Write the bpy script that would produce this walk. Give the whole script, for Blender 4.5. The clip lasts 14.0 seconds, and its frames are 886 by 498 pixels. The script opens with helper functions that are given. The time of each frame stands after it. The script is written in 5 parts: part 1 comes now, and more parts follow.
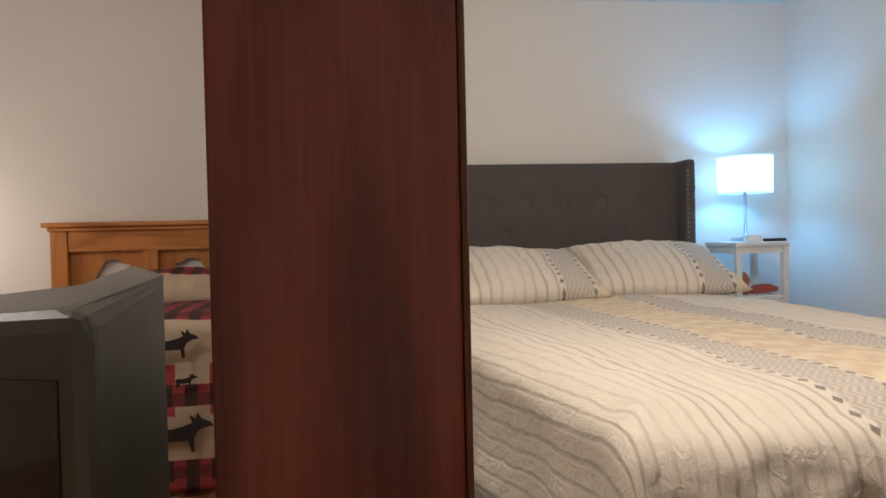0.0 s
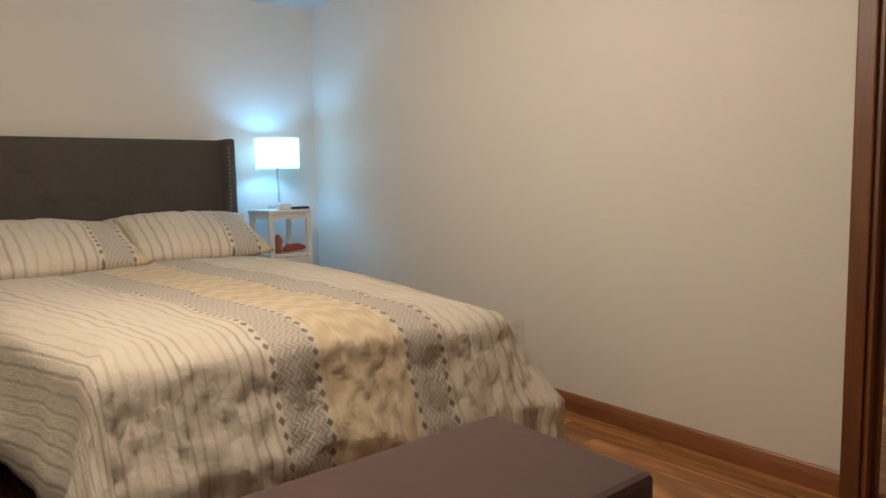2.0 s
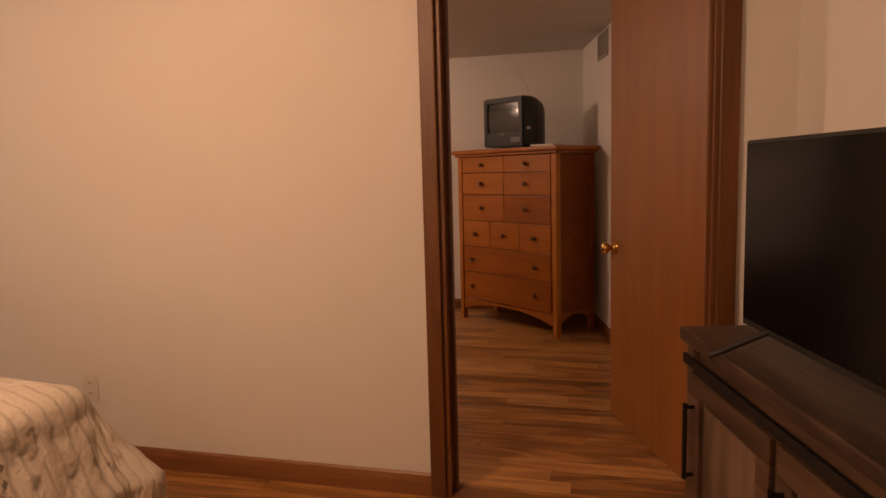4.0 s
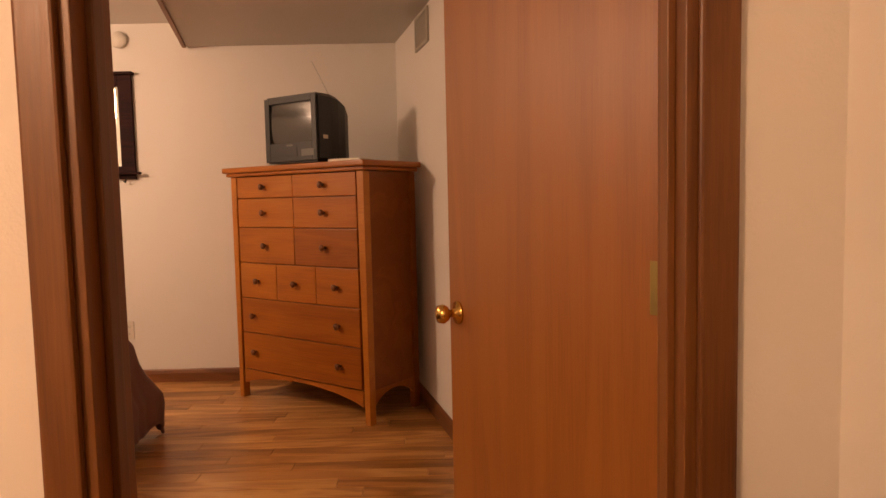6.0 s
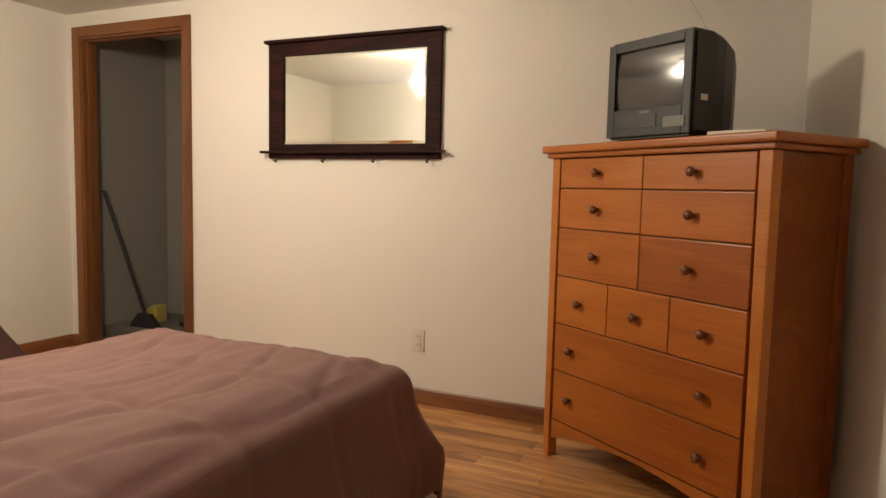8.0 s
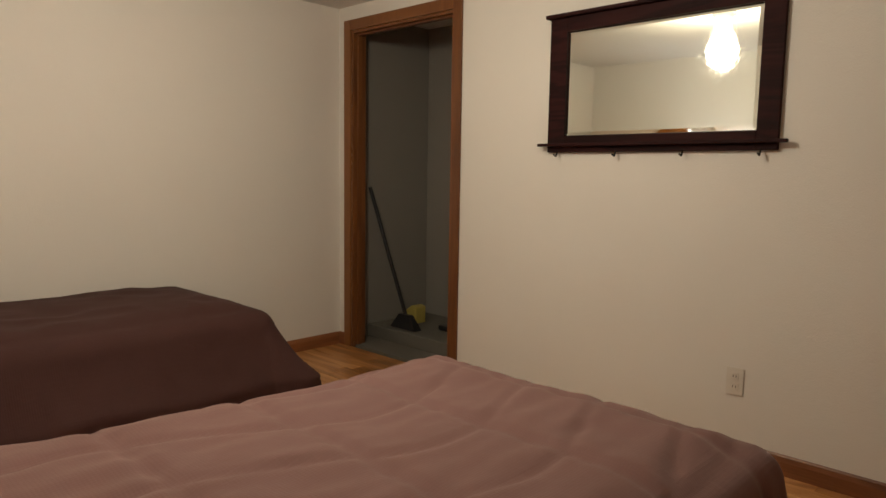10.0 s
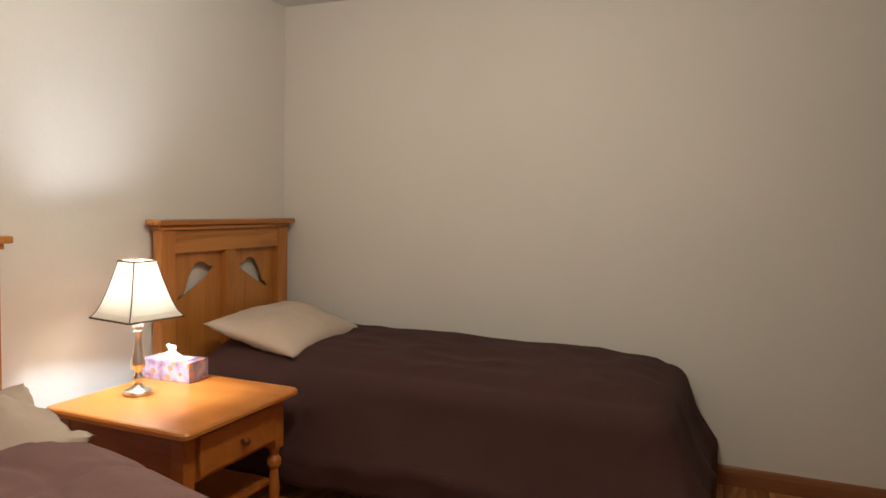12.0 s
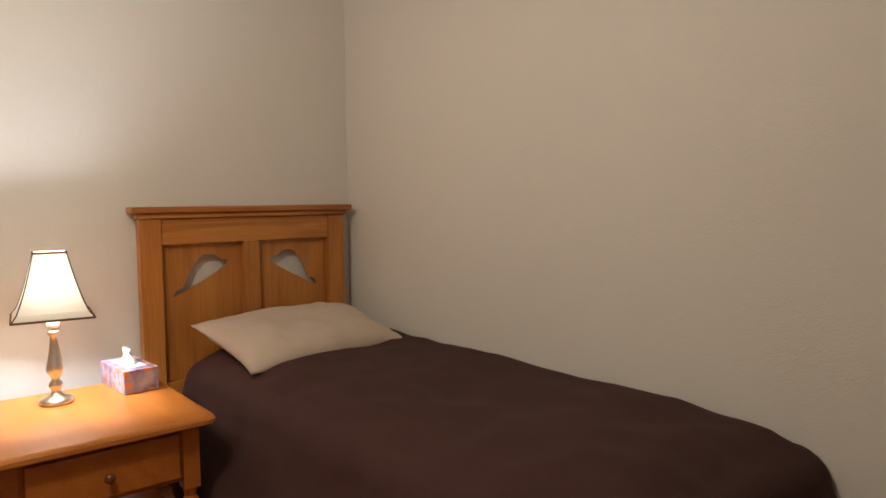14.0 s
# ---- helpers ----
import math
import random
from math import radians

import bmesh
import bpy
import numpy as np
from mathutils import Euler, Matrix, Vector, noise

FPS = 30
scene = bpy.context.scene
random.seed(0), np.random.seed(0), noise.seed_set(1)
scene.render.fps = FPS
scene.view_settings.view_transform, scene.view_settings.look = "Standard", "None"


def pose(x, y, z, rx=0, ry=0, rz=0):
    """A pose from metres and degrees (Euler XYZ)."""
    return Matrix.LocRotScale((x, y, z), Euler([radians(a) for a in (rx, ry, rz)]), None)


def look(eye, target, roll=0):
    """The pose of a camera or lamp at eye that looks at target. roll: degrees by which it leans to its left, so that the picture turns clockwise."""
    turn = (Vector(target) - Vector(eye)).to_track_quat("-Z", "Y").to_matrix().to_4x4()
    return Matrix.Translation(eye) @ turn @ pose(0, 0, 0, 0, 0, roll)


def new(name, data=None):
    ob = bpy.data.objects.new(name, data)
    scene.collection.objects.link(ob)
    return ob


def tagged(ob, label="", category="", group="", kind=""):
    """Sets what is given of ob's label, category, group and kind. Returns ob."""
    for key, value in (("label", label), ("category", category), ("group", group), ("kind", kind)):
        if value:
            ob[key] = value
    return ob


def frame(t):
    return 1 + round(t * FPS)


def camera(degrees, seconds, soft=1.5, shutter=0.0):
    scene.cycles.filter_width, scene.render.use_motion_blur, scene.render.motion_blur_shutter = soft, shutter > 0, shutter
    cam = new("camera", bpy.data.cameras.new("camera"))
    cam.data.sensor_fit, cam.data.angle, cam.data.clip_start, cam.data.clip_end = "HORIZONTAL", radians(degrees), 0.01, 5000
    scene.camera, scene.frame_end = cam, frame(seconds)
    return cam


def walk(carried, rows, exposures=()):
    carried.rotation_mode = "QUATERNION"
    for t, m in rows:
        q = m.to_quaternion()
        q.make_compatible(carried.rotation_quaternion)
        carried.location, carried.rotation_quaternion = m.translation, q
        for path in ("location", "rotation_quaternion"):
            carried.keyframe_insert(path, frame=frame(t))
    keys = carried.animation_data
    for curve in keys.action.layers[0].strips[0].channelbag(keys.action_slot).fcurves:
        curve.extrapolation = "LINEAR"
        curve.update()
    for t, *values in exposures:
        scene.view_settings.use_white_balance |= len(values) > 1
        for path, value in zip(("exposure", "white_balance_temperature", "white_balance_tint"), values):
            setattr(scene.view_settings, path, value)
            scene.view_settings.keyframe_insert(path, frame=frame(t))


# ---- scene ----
cam = camera(66.5, 14.0)
PATH = [
    (0, (-2.396, -3.571, 0.955), (-2.16, -1.585, 0.915), -1.3),
    (0.1, (-2.378, -3.63, 0.954), (-2.072, -1.654, 0.906), -1.2),
    (0.3, (-2.316, -3.789, 0.947), (-1.897, -1.834, 0.892), -2.0),
    (0.5, (-2.238, -3.96, 0.939), (-1.725, -2.028, 0.872), -2.0),
    (0.7, (-2.121, -4.069, 0.932), (-1.532, -2.16, 0.847), -2.5),
    (0.9, (-2.101, -4.115, 0.931), (-1.396, -2.246, 0.829), -2.4),
    (1, (-2.127, -4.137, 0.936), (-1.355, -2.296, 0.824), -2.2),
    (1.5, (-2.242, -4.174, 1.003), (-1.2, -2.475, 0.834), -1.5),
    (2, (-2.314, -4.211, 1.047), (-1.055, -2.67, 0.845), -1.2),
    (2.5, (-2.38, -4.221, 1.114), (-0.918, -2.879, 0.865), -1.4),
    (3, (-2.391, -4.197, 1.123), (-0.747, -3.085, 0.879), -0.6),
    (3.5, (-2.313, -4.132, 1.125), (-0.505, -3.311, 0.881), -0.8),
    (4, (-2.233, -4.049, 1.165), (-0.313, -3.538, 0.934), -1.5),
    (4.2, (-2.147, -4.017, 1.176), (-0.201, -3.609, 0.961), -2.1),
    (6.3, (-0.776, -3.93, 1.113), (1.218, -3.965, 0.964), -1.1),
    (6.5, (-0.663, -3.901, 1.126), (1.331, -3.893, 0.964), -1.0),
    (7, (-0.382, -3.838, 1.142), (1.595, -3.603, 0.952), -0.3),
    (7.5, (-0.083, -3.749, 1.131), (1.831, -3.203, 0.933), 0.6),
    (8, (0.138, -3.579, 1.122), (1.952, -2.755, 0.947), 1.3),
    (8.2, (0.206, -3.527, 1.13), (1.979, -2.618, 0.959), 1.5),
    (10.5, (0.687, -2.86, 1.17), (1.829, -1.232, 0.96), 2.5),
    (11, (1.163, -2.699, 1.159), (1.738, -0.792, 0.98), 4.5),
    (11.5, (1.80, -2.62, 1.17), (1.577, -0.623, 1.018), 2.2),
    (12, (2.34, -2.49, 1.165), (1.555, -0.58, 1.033), 1.3),
    (12.5, (2.379, -2.16, 1.145), (1.293, -0.485, 1.03), 1.6),
    (13, (2.561, -1.823, 1.116), (1.142, -0.42, 0.987), 0.9),
    (13.5, (2.708, -1.46, 1.086), (1.158, -0.205, 0.936), 0.2),
    (14, (2.835, -1.103, 1.102), (1.31, 0.183, 0.953), -0.5),
]
EXPO = [
    (0, 0.2, 4900, 10),
    (1, -0.05, 5250, 8),
    (2.6, 0.0, 5450, 8),
    (3.3, 0.0, 6600, 28),
    (4.2, -0.25, 8500, 44),
    (6.3, 0.8, 9000, 40),
    (6.9, 0.9, 7100, 20),
    (7.5, 0.95, 6500, 12),
    (8.2, 0.7, 6200, 10),
    (10.3, 0.0, 6100, 8),
    (11.5, -0.1, 5900, 8),
    (13, -0.15, 5700, 10),
    (14, -0.2, 6050, 12),
]
walk(cam, [(t, look(e, g, r)) for t, e, g, r in PATH], EXPO)

# ---- light ----
world = bpy.data.worlds.new("world")
scene.world = world
world.use_nodes = True
world.node_tree.nodes["Background"].inputs[0].default_value = (0.012, 0.011, 0.01, 1)
world.node_tree.nodes["Background"].inputs[1].default_value = 0.3


def lamp(name, kind, at, watts, colour, size=0.05, aim=None, spread=None):
    d = bpy.data.lights.new(name, kind)
    d.energy, d.color = watts, colour
    if kind == "POINT":
        d.shadow_soft_size = size
    if kind == "AREA":
        d.shape, d.size = "DISK", size
    ob = new(name, d)
    ob.matrix_world = look(at, aim) if aim else Matrix.Translation(at)
    return ob


WARM = (1.0, 0.72, 0.45)
lamp("ceiling_bulb_a", "POINT", (-1.75, -2.60, 1.98), 41, WARM, 0.09)
lamp("ceiling_bulb_b", "POINT", (1.6, -1.24, 1.93), 34, (1.0, 0.84, 0.62), 0.08)
lamp("bedside_bulb_a", "POINT", (-0.39, -0.22, 1.225), 8, (0.26, 0.66, 1.0), 0.045)
lamp("bedside_bulb_b", "POINT", (0.422, -0.685, 0.88), 21, (0.98, 0.96, 0.95), 0.03)
lamp("bedside_bulb_c", "POINT", (-4.5, -0.45, 1.0), 8, WARM, 0.12)
# added fill to brighten the room beyond; no ceiling source known there
lamp("ceiling_bulb_c", "POINT", (-3.9, -2.0, 2.0), 14, WARM, 0.09)


# ---- materials ----
class Tree:
    """A thin wrapper that writes node materials."""

    def __init__(self, name):
        self.m = bpy.data.materials.new(name)
        self.m.use_nodes = True
        self.t = self.m.node_tree
        self.b = self.t.nodes["Principled BSDF"]

    def n(self, kind, **inputs):
        node = self.t.nodes.new(kind)
        for k, v in inputs.items():
            self.set(node.inputs[k.replace("_", " ")] if k.replace("_", " ") in node.inputs else node.inputs[k], v)
        return node

    def set(self, socket, v):
        if isinstance(v, bpy.types.NodeSocket):
            self.t.links.new(v, socket)
        else:
            socket.default_value = v

    def math(self, op, a, b=0.0, c=0.0):
        node = self.t.nodes.new("ShaderNodeMath")
        node.operation = op
        for s, v in zip(node.inputs, (a, b, c)):
            self.set(s, v)
        return node.outputs[0]

    def mix(self, f, a, b, mode="MIX"):
        node = self.t.nodes.new("ShaderNodeMix")
        node.data_type, node.blend_type = "RGBA", mode
        for s, v in ((node.inputs[0], f), (node.inputs[6], a), (node.inputs[7], b)):
            if isinstance(v, tuple) and len(v) == 3:
                v = (*v, 1)
            self.set(s, v)
        return node.outputs[2]

    def coord(self, which="Object"):
        return self.n("ShaderNodeTexCoord").outputs[which]

    def scaled(self, vec, sx, sy, sz, loc=(0, 0, 0)):
        node = self.t.nodes.new("ShaderNodeMapping")
        node.inputs["Scale"].default_value = (sx, sy, sz)
        node.inputs["Location"].default_value = loc
        self.set(node.inputs["Vector"], vec)
        return node.outputs[0]

    def noise(self, vec, scale, detail=4.0, rough=0.55, dist=0.0):
        node = self.n("ShaderNodeTexNoise", Vector=vec, Scale=scale, Detail=detail, Roughness=rough, Distortion=dist)
        return node.outputs[0]

    def ramp(self, f, stops):
        node = self.t.nodes.new("ShaderNodeValToRGB")
        e = node.color_ramp.elements
        while len(e) < len(stops):
            e.new(0.5)
        for el, (p, c) in zip(e, stops):
            el.position, el.color = p, (*c, 1) if len(c) == 3 else c
        self.set(node.inputs[0], f)
        return node.outputs[0]

    def out(self, colour=None, rough=None, metal=None, height=None, strength=0.3, dist=0.01, **more):
        for key, v in (("Base Color", colour), ("Roughness", rough), ("Metallic", metal)):
            if v is not None:
                self.set(self.b.inputs[key], (*v, 1) if isinstance(v, tuple) and len(v) == 3 else v)
        for key, v in more.items():
            self.set(self.b.inputs[key.replace("_", " ")], v)
        if height is not None:
            bump = self.n("ShaderNodeBump", Strength=strength, Distance=dist, Height=height)
            self.set(self.b.inputs["Normal"], bump.outputs[0])
        return self.m


def wall_paint(name, colour):
    t = Tree(name)
    co = t.coord()
    big = t.noise(co, 1.1, 3)
    fine = t.noise(co, 160, 3)
    c = t.mix(big, tuple(x * 0.95 for x in colour), tuple(min(1, x * 1.03) for x in colour))
    return t.out(c, t.math("MULTIPLY_ADD", fine, 0.15, 0.62), height=t.math("ADD", fine, t.math("MULTIPLY", t.noise(co, 22, 4), 1.4)), strength=0.22, dist=0.004)


def wood(name, dark, mid, light, axis="z", scale=1.0, rough=0.38, per_object=False, figure=1.0, knots=False):
    t = Tree(name)
    co = t.coord()
    if per_object:
        r = t.n("ShaderNodeObjectInfo").outputs["Random"]
        shift = t.n("ShaderNodeCombineXYZ", X=t.math("MULTIPLY", r, 37.0), Y=t.math("MULTIPLY", r, 91.0), Z=t.math("MULTIPLY", r, 53.0)).outputs[0]
        add = t.t.nodes.new("ShaderNodeVectorMath")
        t.set(add.inputs[0], co), t.set(add.inputs[1], shift)
        co = add.outputs[0]
    k = {"x": (0.12, 1, 1), "y": (1, 0.12, 1), "z": (1, 1, 0.12)}[axis]
    st = t.scaled(co, *[v * scale for v in k])
    warp = t.noise(st, 3.2, 3, 0.5, 1.4 * figure)
    rings = t.math("SINE", t.math("MULTIPLY", warp, 34.0))
    k2 = {"x": (0.03, 1, 1), "y": (1, 0.03, 1), "z": (1, 1, 0.03)}[axis]
    pores = t.noise(t.scaled(co, *[v * scale for v in k2]), 130, 4, 0.7)
    f = t.math("ADD", t.math("MULTIPLY_ADD", rings, 0.16 * figure, 0.42), t.math("MULTIPLY", t.math("SUBTRACT", pores, 0.5), 0.55))
    f = t.math("ADD", f, t.math("MULTIPLY", t.math("SUBTRACT", t.noise(co, 0.9 * scale, 2), 0.5), 0.5))
    if per_object:
        f = t.math("ADD", f, t.math("MULTIPLY", t.math("SUBTRACT", r, 0.5), 0.42))
    c = t.ramp(f, [(0.12, dark), (0.48, mid), (0.9, light)])
    if knots:
        vor = t.n("ShaderNodeTexVoronoi", Vector=t.scaled(co, 0.6, 1, 0.75), Scale=5.5)
        pick = t.math("GREATER_THAN", t.n("ShaderNodeSeparateColor", Color=vor.outputs["Color"]).outputs[0], 0.55)
        kn = t.n("ShaderNodeMapRange", Value=vor.outputs["Distance"])
        kn.inputs["From Min"].default_value, kn.inputs["From Max"].default_value = 0.10, 0.055
        c = t.mix(t.math("MULTIPLY", pick, kn.outputs[0]), c, tuple(x * 0.45 for x in dark))
    return t.out(c, t.math("MULTIPLY_ADD", pores, 0.2, rough - 0.08), height=pores, strength=0.12, dist=0.002)


def cloth(name, colour, weave=420.0, sheen=0.3, var=0.12, bump=0.35):
    t = Tree(name)
    co = t.coord()
    w = t.math("ADD", t.math("SINE", t.math("MULTIPLY", t.n("ShaderNodeSeparateXYZ", Vector=co).outputs[0], weave * 2)), t.math("SINE", t.math("MULTIPLY", t.n("ShaderNodeSeparateXYZ", Vector=co).outputs[1], weave * 2)))
    mott = t.noise(co, 40, 4, 0.7)
    big = t.noise(co, 2.2, 3)
    f = t.math("ADD", t.math("MULTIPLY", mott, 0.6), t.math("MULTIPLY", big, 0.4))
    c = t.mix(f, tuple(x * (1 - var * 1.6) for x in colour), tuple(min(1, x * (1 + var)) for x in colour))
    h = t.math("ADD", t.math("MULTIPLY", w, 0.12), t.math("MULTIPLY", mott, 0.8))
    h = t.math("ADD", h, t.math("MULTIPLY", t.noise(co, 11, 3, 0.5, 1.2), 2.5))
    return t.out(c, 0.88, height=h, strength=bump, dist=0.003, Sheen_Weight=sheen)


def plain(name, colour, rough=0.5, metal=0.0, var=0.06, **more):
    t = Tree(name)
    co = t.coord()
    f = t.noise(co, 9, 4, 0.6)
    c = t.mix(f, tuple(x * (1 - var) for x in colour), tuple(min(1, x * (1 + var)) for x in colour))
    return t.out(c, t.math("MULTIPLY_ADD", t.noise(co, 60, 3), 0.12, rough - 0.06), metal, **more)


def glow(name, colour, strength, base=(0.8, 0.78, 0.74)):
    t = Tree(name)
    f = t.noise(t.coord(), 260, 2)
    t.set(t.b.inputs["Emission Color"], (*colour, 1))
    t.set(t.b.inputs["Emission Strength"], strength)
    return t.out(t.mix(f, base, tuple(x * 0.93 for x in base)), 0.8)


def bedspread_mat():
    """Cream bedspread: fine stripes, chains of diamonds, knitted bands. The map is in metres across (x) and along (y)."""
    t = Tree("striped_bedspread")
    uv = t.coord("UV")
    sep = t.n("ShaderNodeSeparateXYZ", Vector=uv)
    wob = t.math("MULTIPLY", t.math("SUBTRACT", t.noise(uv, 9, 2), 0.5), 0.022)
    u, v = t.math("ADD", sep.outputs[0], wob), sep.outputs[1]
    cream, tan, grey, dark = (0.72, 0.655, 0.55), (0.66, 0.53, 0.33), (0.46, 0.41, 0.34), (0.13, 0.105, 0.085)

    def step(a, lo, soft=0.004):
        m = t.n("ShaderNodeMapRange", Value=a)
        m.inputs["From Min"].default_value, m.inputs["From Max"].default_value = lo - soft, lo + soft
        return m.outputs[0]

    def band(lo, hi, soft=0.004):
        return t.math("MULTIPLY", step(u, lo, soft), t.math("SUBTRACT", 1.0, step(u, hi, soft)))

    fine = t.noise(uv, 300, 3, 0.7)
    stripe = t.math("PINGPONG", u, 0.0235)
    line = t.math("SUBTRACT", 1.0, step(stripe, 0.0055, 0.003))
    slow = t.math("MULTIPLY_ADD", t.math("SINE", t.math("MULTIPLY", u, 21.0)), 0.35, 0.55)
    c = t.mix(t.math("MULTIPLY", line, slow), cream, grey)
    # grey knitted bands with a zigzag
    zz = t.math("PINGPONG", t.math("ADD", u, t.math("PINGPONG", v, 0.018)), 0.009)
    knit = t.mix(step(zz, 0.0045, 0.002), (0.46, 0.42, 0.355), (0.60, 0.545, 0.47))
    grey_band = t.math("ADD", band(-0.155, -0.035), band(0.27, 0.40))
    c = t.mix(grey_band, c, knit)
    # cable knit in the middle
    cab_u = t.math("PINGPONG", t.math("ADD", u, 0.06), 0.055)
    cab_v = t.math("SINE", t.math("ADD", t.math("MULTIPLY", v, 62.0), t.math("MULTIPLY", cab_u, 60.0)))
    mid = band(-0.02, 0.255, 0.01)
    c = t.mix(mid, c, t.mix(t.math("MULTIPLY_ADD", cab_v, 0.3, 0.5), (0.58, 0.45, 0.29), (0.76, 0.66, 0.46)))
    # chains of diamonds
    for at in (-0.165, -0.03, 0.265, 0.405):
        du = t.math("MULTIPLY", t.math("ABSOLUTE", t.math("SUBTRACT", u, at)), 1.0)
        dv = t.math("SUBTRACT", 0.021, t.math("PINGPONG", v, 0.021))
        dia = t.math("SUBTRACT", 1.0, step(t.math("ADD", du, t.math("MULTIPLY", dv, 0.72)), 0.0100, 0.002))
        c = t.mix(t.math("MULTIPLY", dia, 0.85), c, dark)
    c = t.mix(t.math("MULTIPLY", t.math("SUBTRACT", fine, 0.3), 0.35), c, (0.3, 0.26, 0.2))
    h = t.math("ADD", t.math("MULTIPLY", fine, 0.35), t.math("MULTIPLY", t.math("MULTIPLY", mid, cab_v), 0.5))
    h = t.math("ADD", h, t.math("MULTIPLY", t.math("MULTIPLY", grey_band, zz), 40.0))
    h = t.math("ADD", h, t.math("MULTIPLY", line, -0.4))
    h = t.math("ADD", h, t.math("MULTIPLY", t.noise(uv, 24, 6, 0.65, 0.8), 2.2))
    return t.out(c, 0.92, height=h, strength=0.7, dist=0.006, Sheen_Weight=0.2)


M = {}
M["wall"] = wall_paint("wall_paint", (0.74, 0.71, 0.66))
M["ceiling"] = wall_paint("ceiling_paint", (0.72, 0.70, 0.66))
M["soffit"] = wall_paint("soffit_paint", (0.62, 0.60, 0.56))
# closet walls: wall paint darkened to carry the closet's shade
M["closet"] = wall_paint("closet_shaded_paint", (0.24, 0.225, 0.20))
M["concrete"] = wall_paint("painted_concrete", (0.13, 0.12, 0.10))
M["plank"] = wood("laminate_floor", (0.20, 0.08, 0.021), (0.44, 0.20, 0.062), (0.68, 0.38, 0.150), "y", 1.3, 0.30, True, 1.0)
M["trim"] = wood("stained_trim", (0.10, 0.034, 0.010), (0.20, 0.076, 0.022), (0.28, 0.122, 0.04), "z", 1.4, 0.38, True, 0.35)
M["base"] = wood("stained_baseboard", (0.13, 0.045, 0.016), (0.26, 0.10, 0.036), (0.36, 0.16, 0.06), "y", 1.4, 0.4, True, 0.5)
M["door"] = wood("door_veneer", (0.19, 0.060, 0.012), (0.295, 0.104, 0.022), (0.36, 0.145, 0.034), "z", 1.1, 0.42, False, 0.4)
M["jamb"] = wood("dark_jamb", (0.07, 0.015, 0.008), (0.22, 0.05, 0.026), (0.36, 0.10, 0.058), "z", 1.3, 0.2, False, 1.0)
M["pine"] = wood("honey_pine", (0.28, 0.095, 0.017), (0.49, 0.20, 0.038), (0.62, 0.29, 0.072), "z", 1.3, 0.34, False, 0.4, True)
M["pine_x"] = wood("honey_pine_rail", (0.28, 0.095, 0.017), (0.49, 0.20, 0.038), (0.62, 0.29, 0.072), "y", 1.3, 0.34, False, 0.8)
M["maple"] = wood("orange_dresser", (0.24, 0.062, 0.009), (0.43, 0.132, 0.018), (0.57, 0.222, 0.040), "x", 1.2, 0.32, True, 0.35)
M["knobwood"] = plain("dark_knob", (0.16, 0.05, 0.015), 0.35)
M["espresso"] = wood("espresso_frame", (0.010, 0.003, 0.003), (0.026, 0.006, 0.006), (0.045, 0.012, 0.010), "y", 2, 0.6)
M["barn"] = wood("rustic_console", (0.035, 0.018, 0.010), (0.085, 0.045, 0.026), (0.16, 0.09, 0.055), "x", 1.5, 0.5, True, 1.0)
M["barnlight"] = wood("rustic_panel", (0.10, 0.06, 0.035), (0.20, 0.13, 0.08), (0.30, 0.20, 0.13), "z", 1.5, 0.55, True, 1.0)
M["iron"] = plain("black_iron", (0.015, 0.014, 0.014), 0.5, 0.6)
M["white"] = plain("white_lacquer", (0.78, 0.77, 0.74), 0.35, var=0.03)
M["upholstery"] = cloth("grey_upholstery", (0.088, 0.076, 0.068), 300, 0.05, 0.2)
M["bench"] = cloth("plum_vinyl", (0.105, 0.062, 0.058), 500, 0.15, 0.1, 0.15)
M["mauve"] = cloth("mauve_comforter", (0.190, 0.096, 0.085), 380, 0.12, 0.08, 0.25)
M["brown"] = cloth("brown_comforter", (0.050, 0.0155, 0.0125), 380, 0.0, 0.1, 0.25)
M["beige"] = cloth("beige_pillowcase", (0.56, 0.455, 0.36), 500, 0.2, 0.07, 0.2)
M["sheet"] = cloth("cream_sheet", (0.68, 0.62, 0.54), 500, 0.2, 0.05, 0.2)
M["spread"] = bedspread_mat()
M["brass"] = plain("polished_brass", (0.78, 0.50, 0.16), 0.18, 1.0)
M["nickel"] = plain("brushed_nickel", (0.80, 0.75, 0.66), 0.36, 1.0)
M["chrome"] = plain("chrome", (0.75, 0.75, 0.75), 0.15, 1.0)
M["nail"] = plain("dull_nail_heads", (0.22, 0.19, 0.15), 0.5, 0.6)
M["hinge"] = plain("hinge_brass", (0.35, 0.27, 0.10), 0.4, 0.9)
M["mirror"] = plain("mirror_glass", (0.86, 0.88, 0.80), 0.03, 1.0, var=0.0)
M["espresso"].node_tree.nodes["Principled BSDF"].inputs["Specular IOR Level"].default_value = 0.12
M["screen"] = plain("crt_glass", (0.03, 0.03, 0.028), 0.16, 0.0, var=0.0, Coat_Weight=1.0, Coat_Roughness=0.06)
M["lcd"] = plain("lcd_panel", (0.003, 0.003, 0.003), 0.2, var=0.0, Specular_IOR_Level=0.15)
M["black"] = plain("black_plastic", (0.014, 0.014, 0.015), 0.42)
M["charcoal"] = plain("charcoal_plastic", (0.016, 0.017, 0.017), 0.5)
M["silver"] = plain("grey_plastic", (0.115, 0.112, 0.098), 0.42)
M["ivory"] = plain("ivory_plastic", (0.68, 0.64, 0.57), 0.4)
M["vent"] = plain("vent_enamel", (0.42, 0.39, 0.33), 0.45)


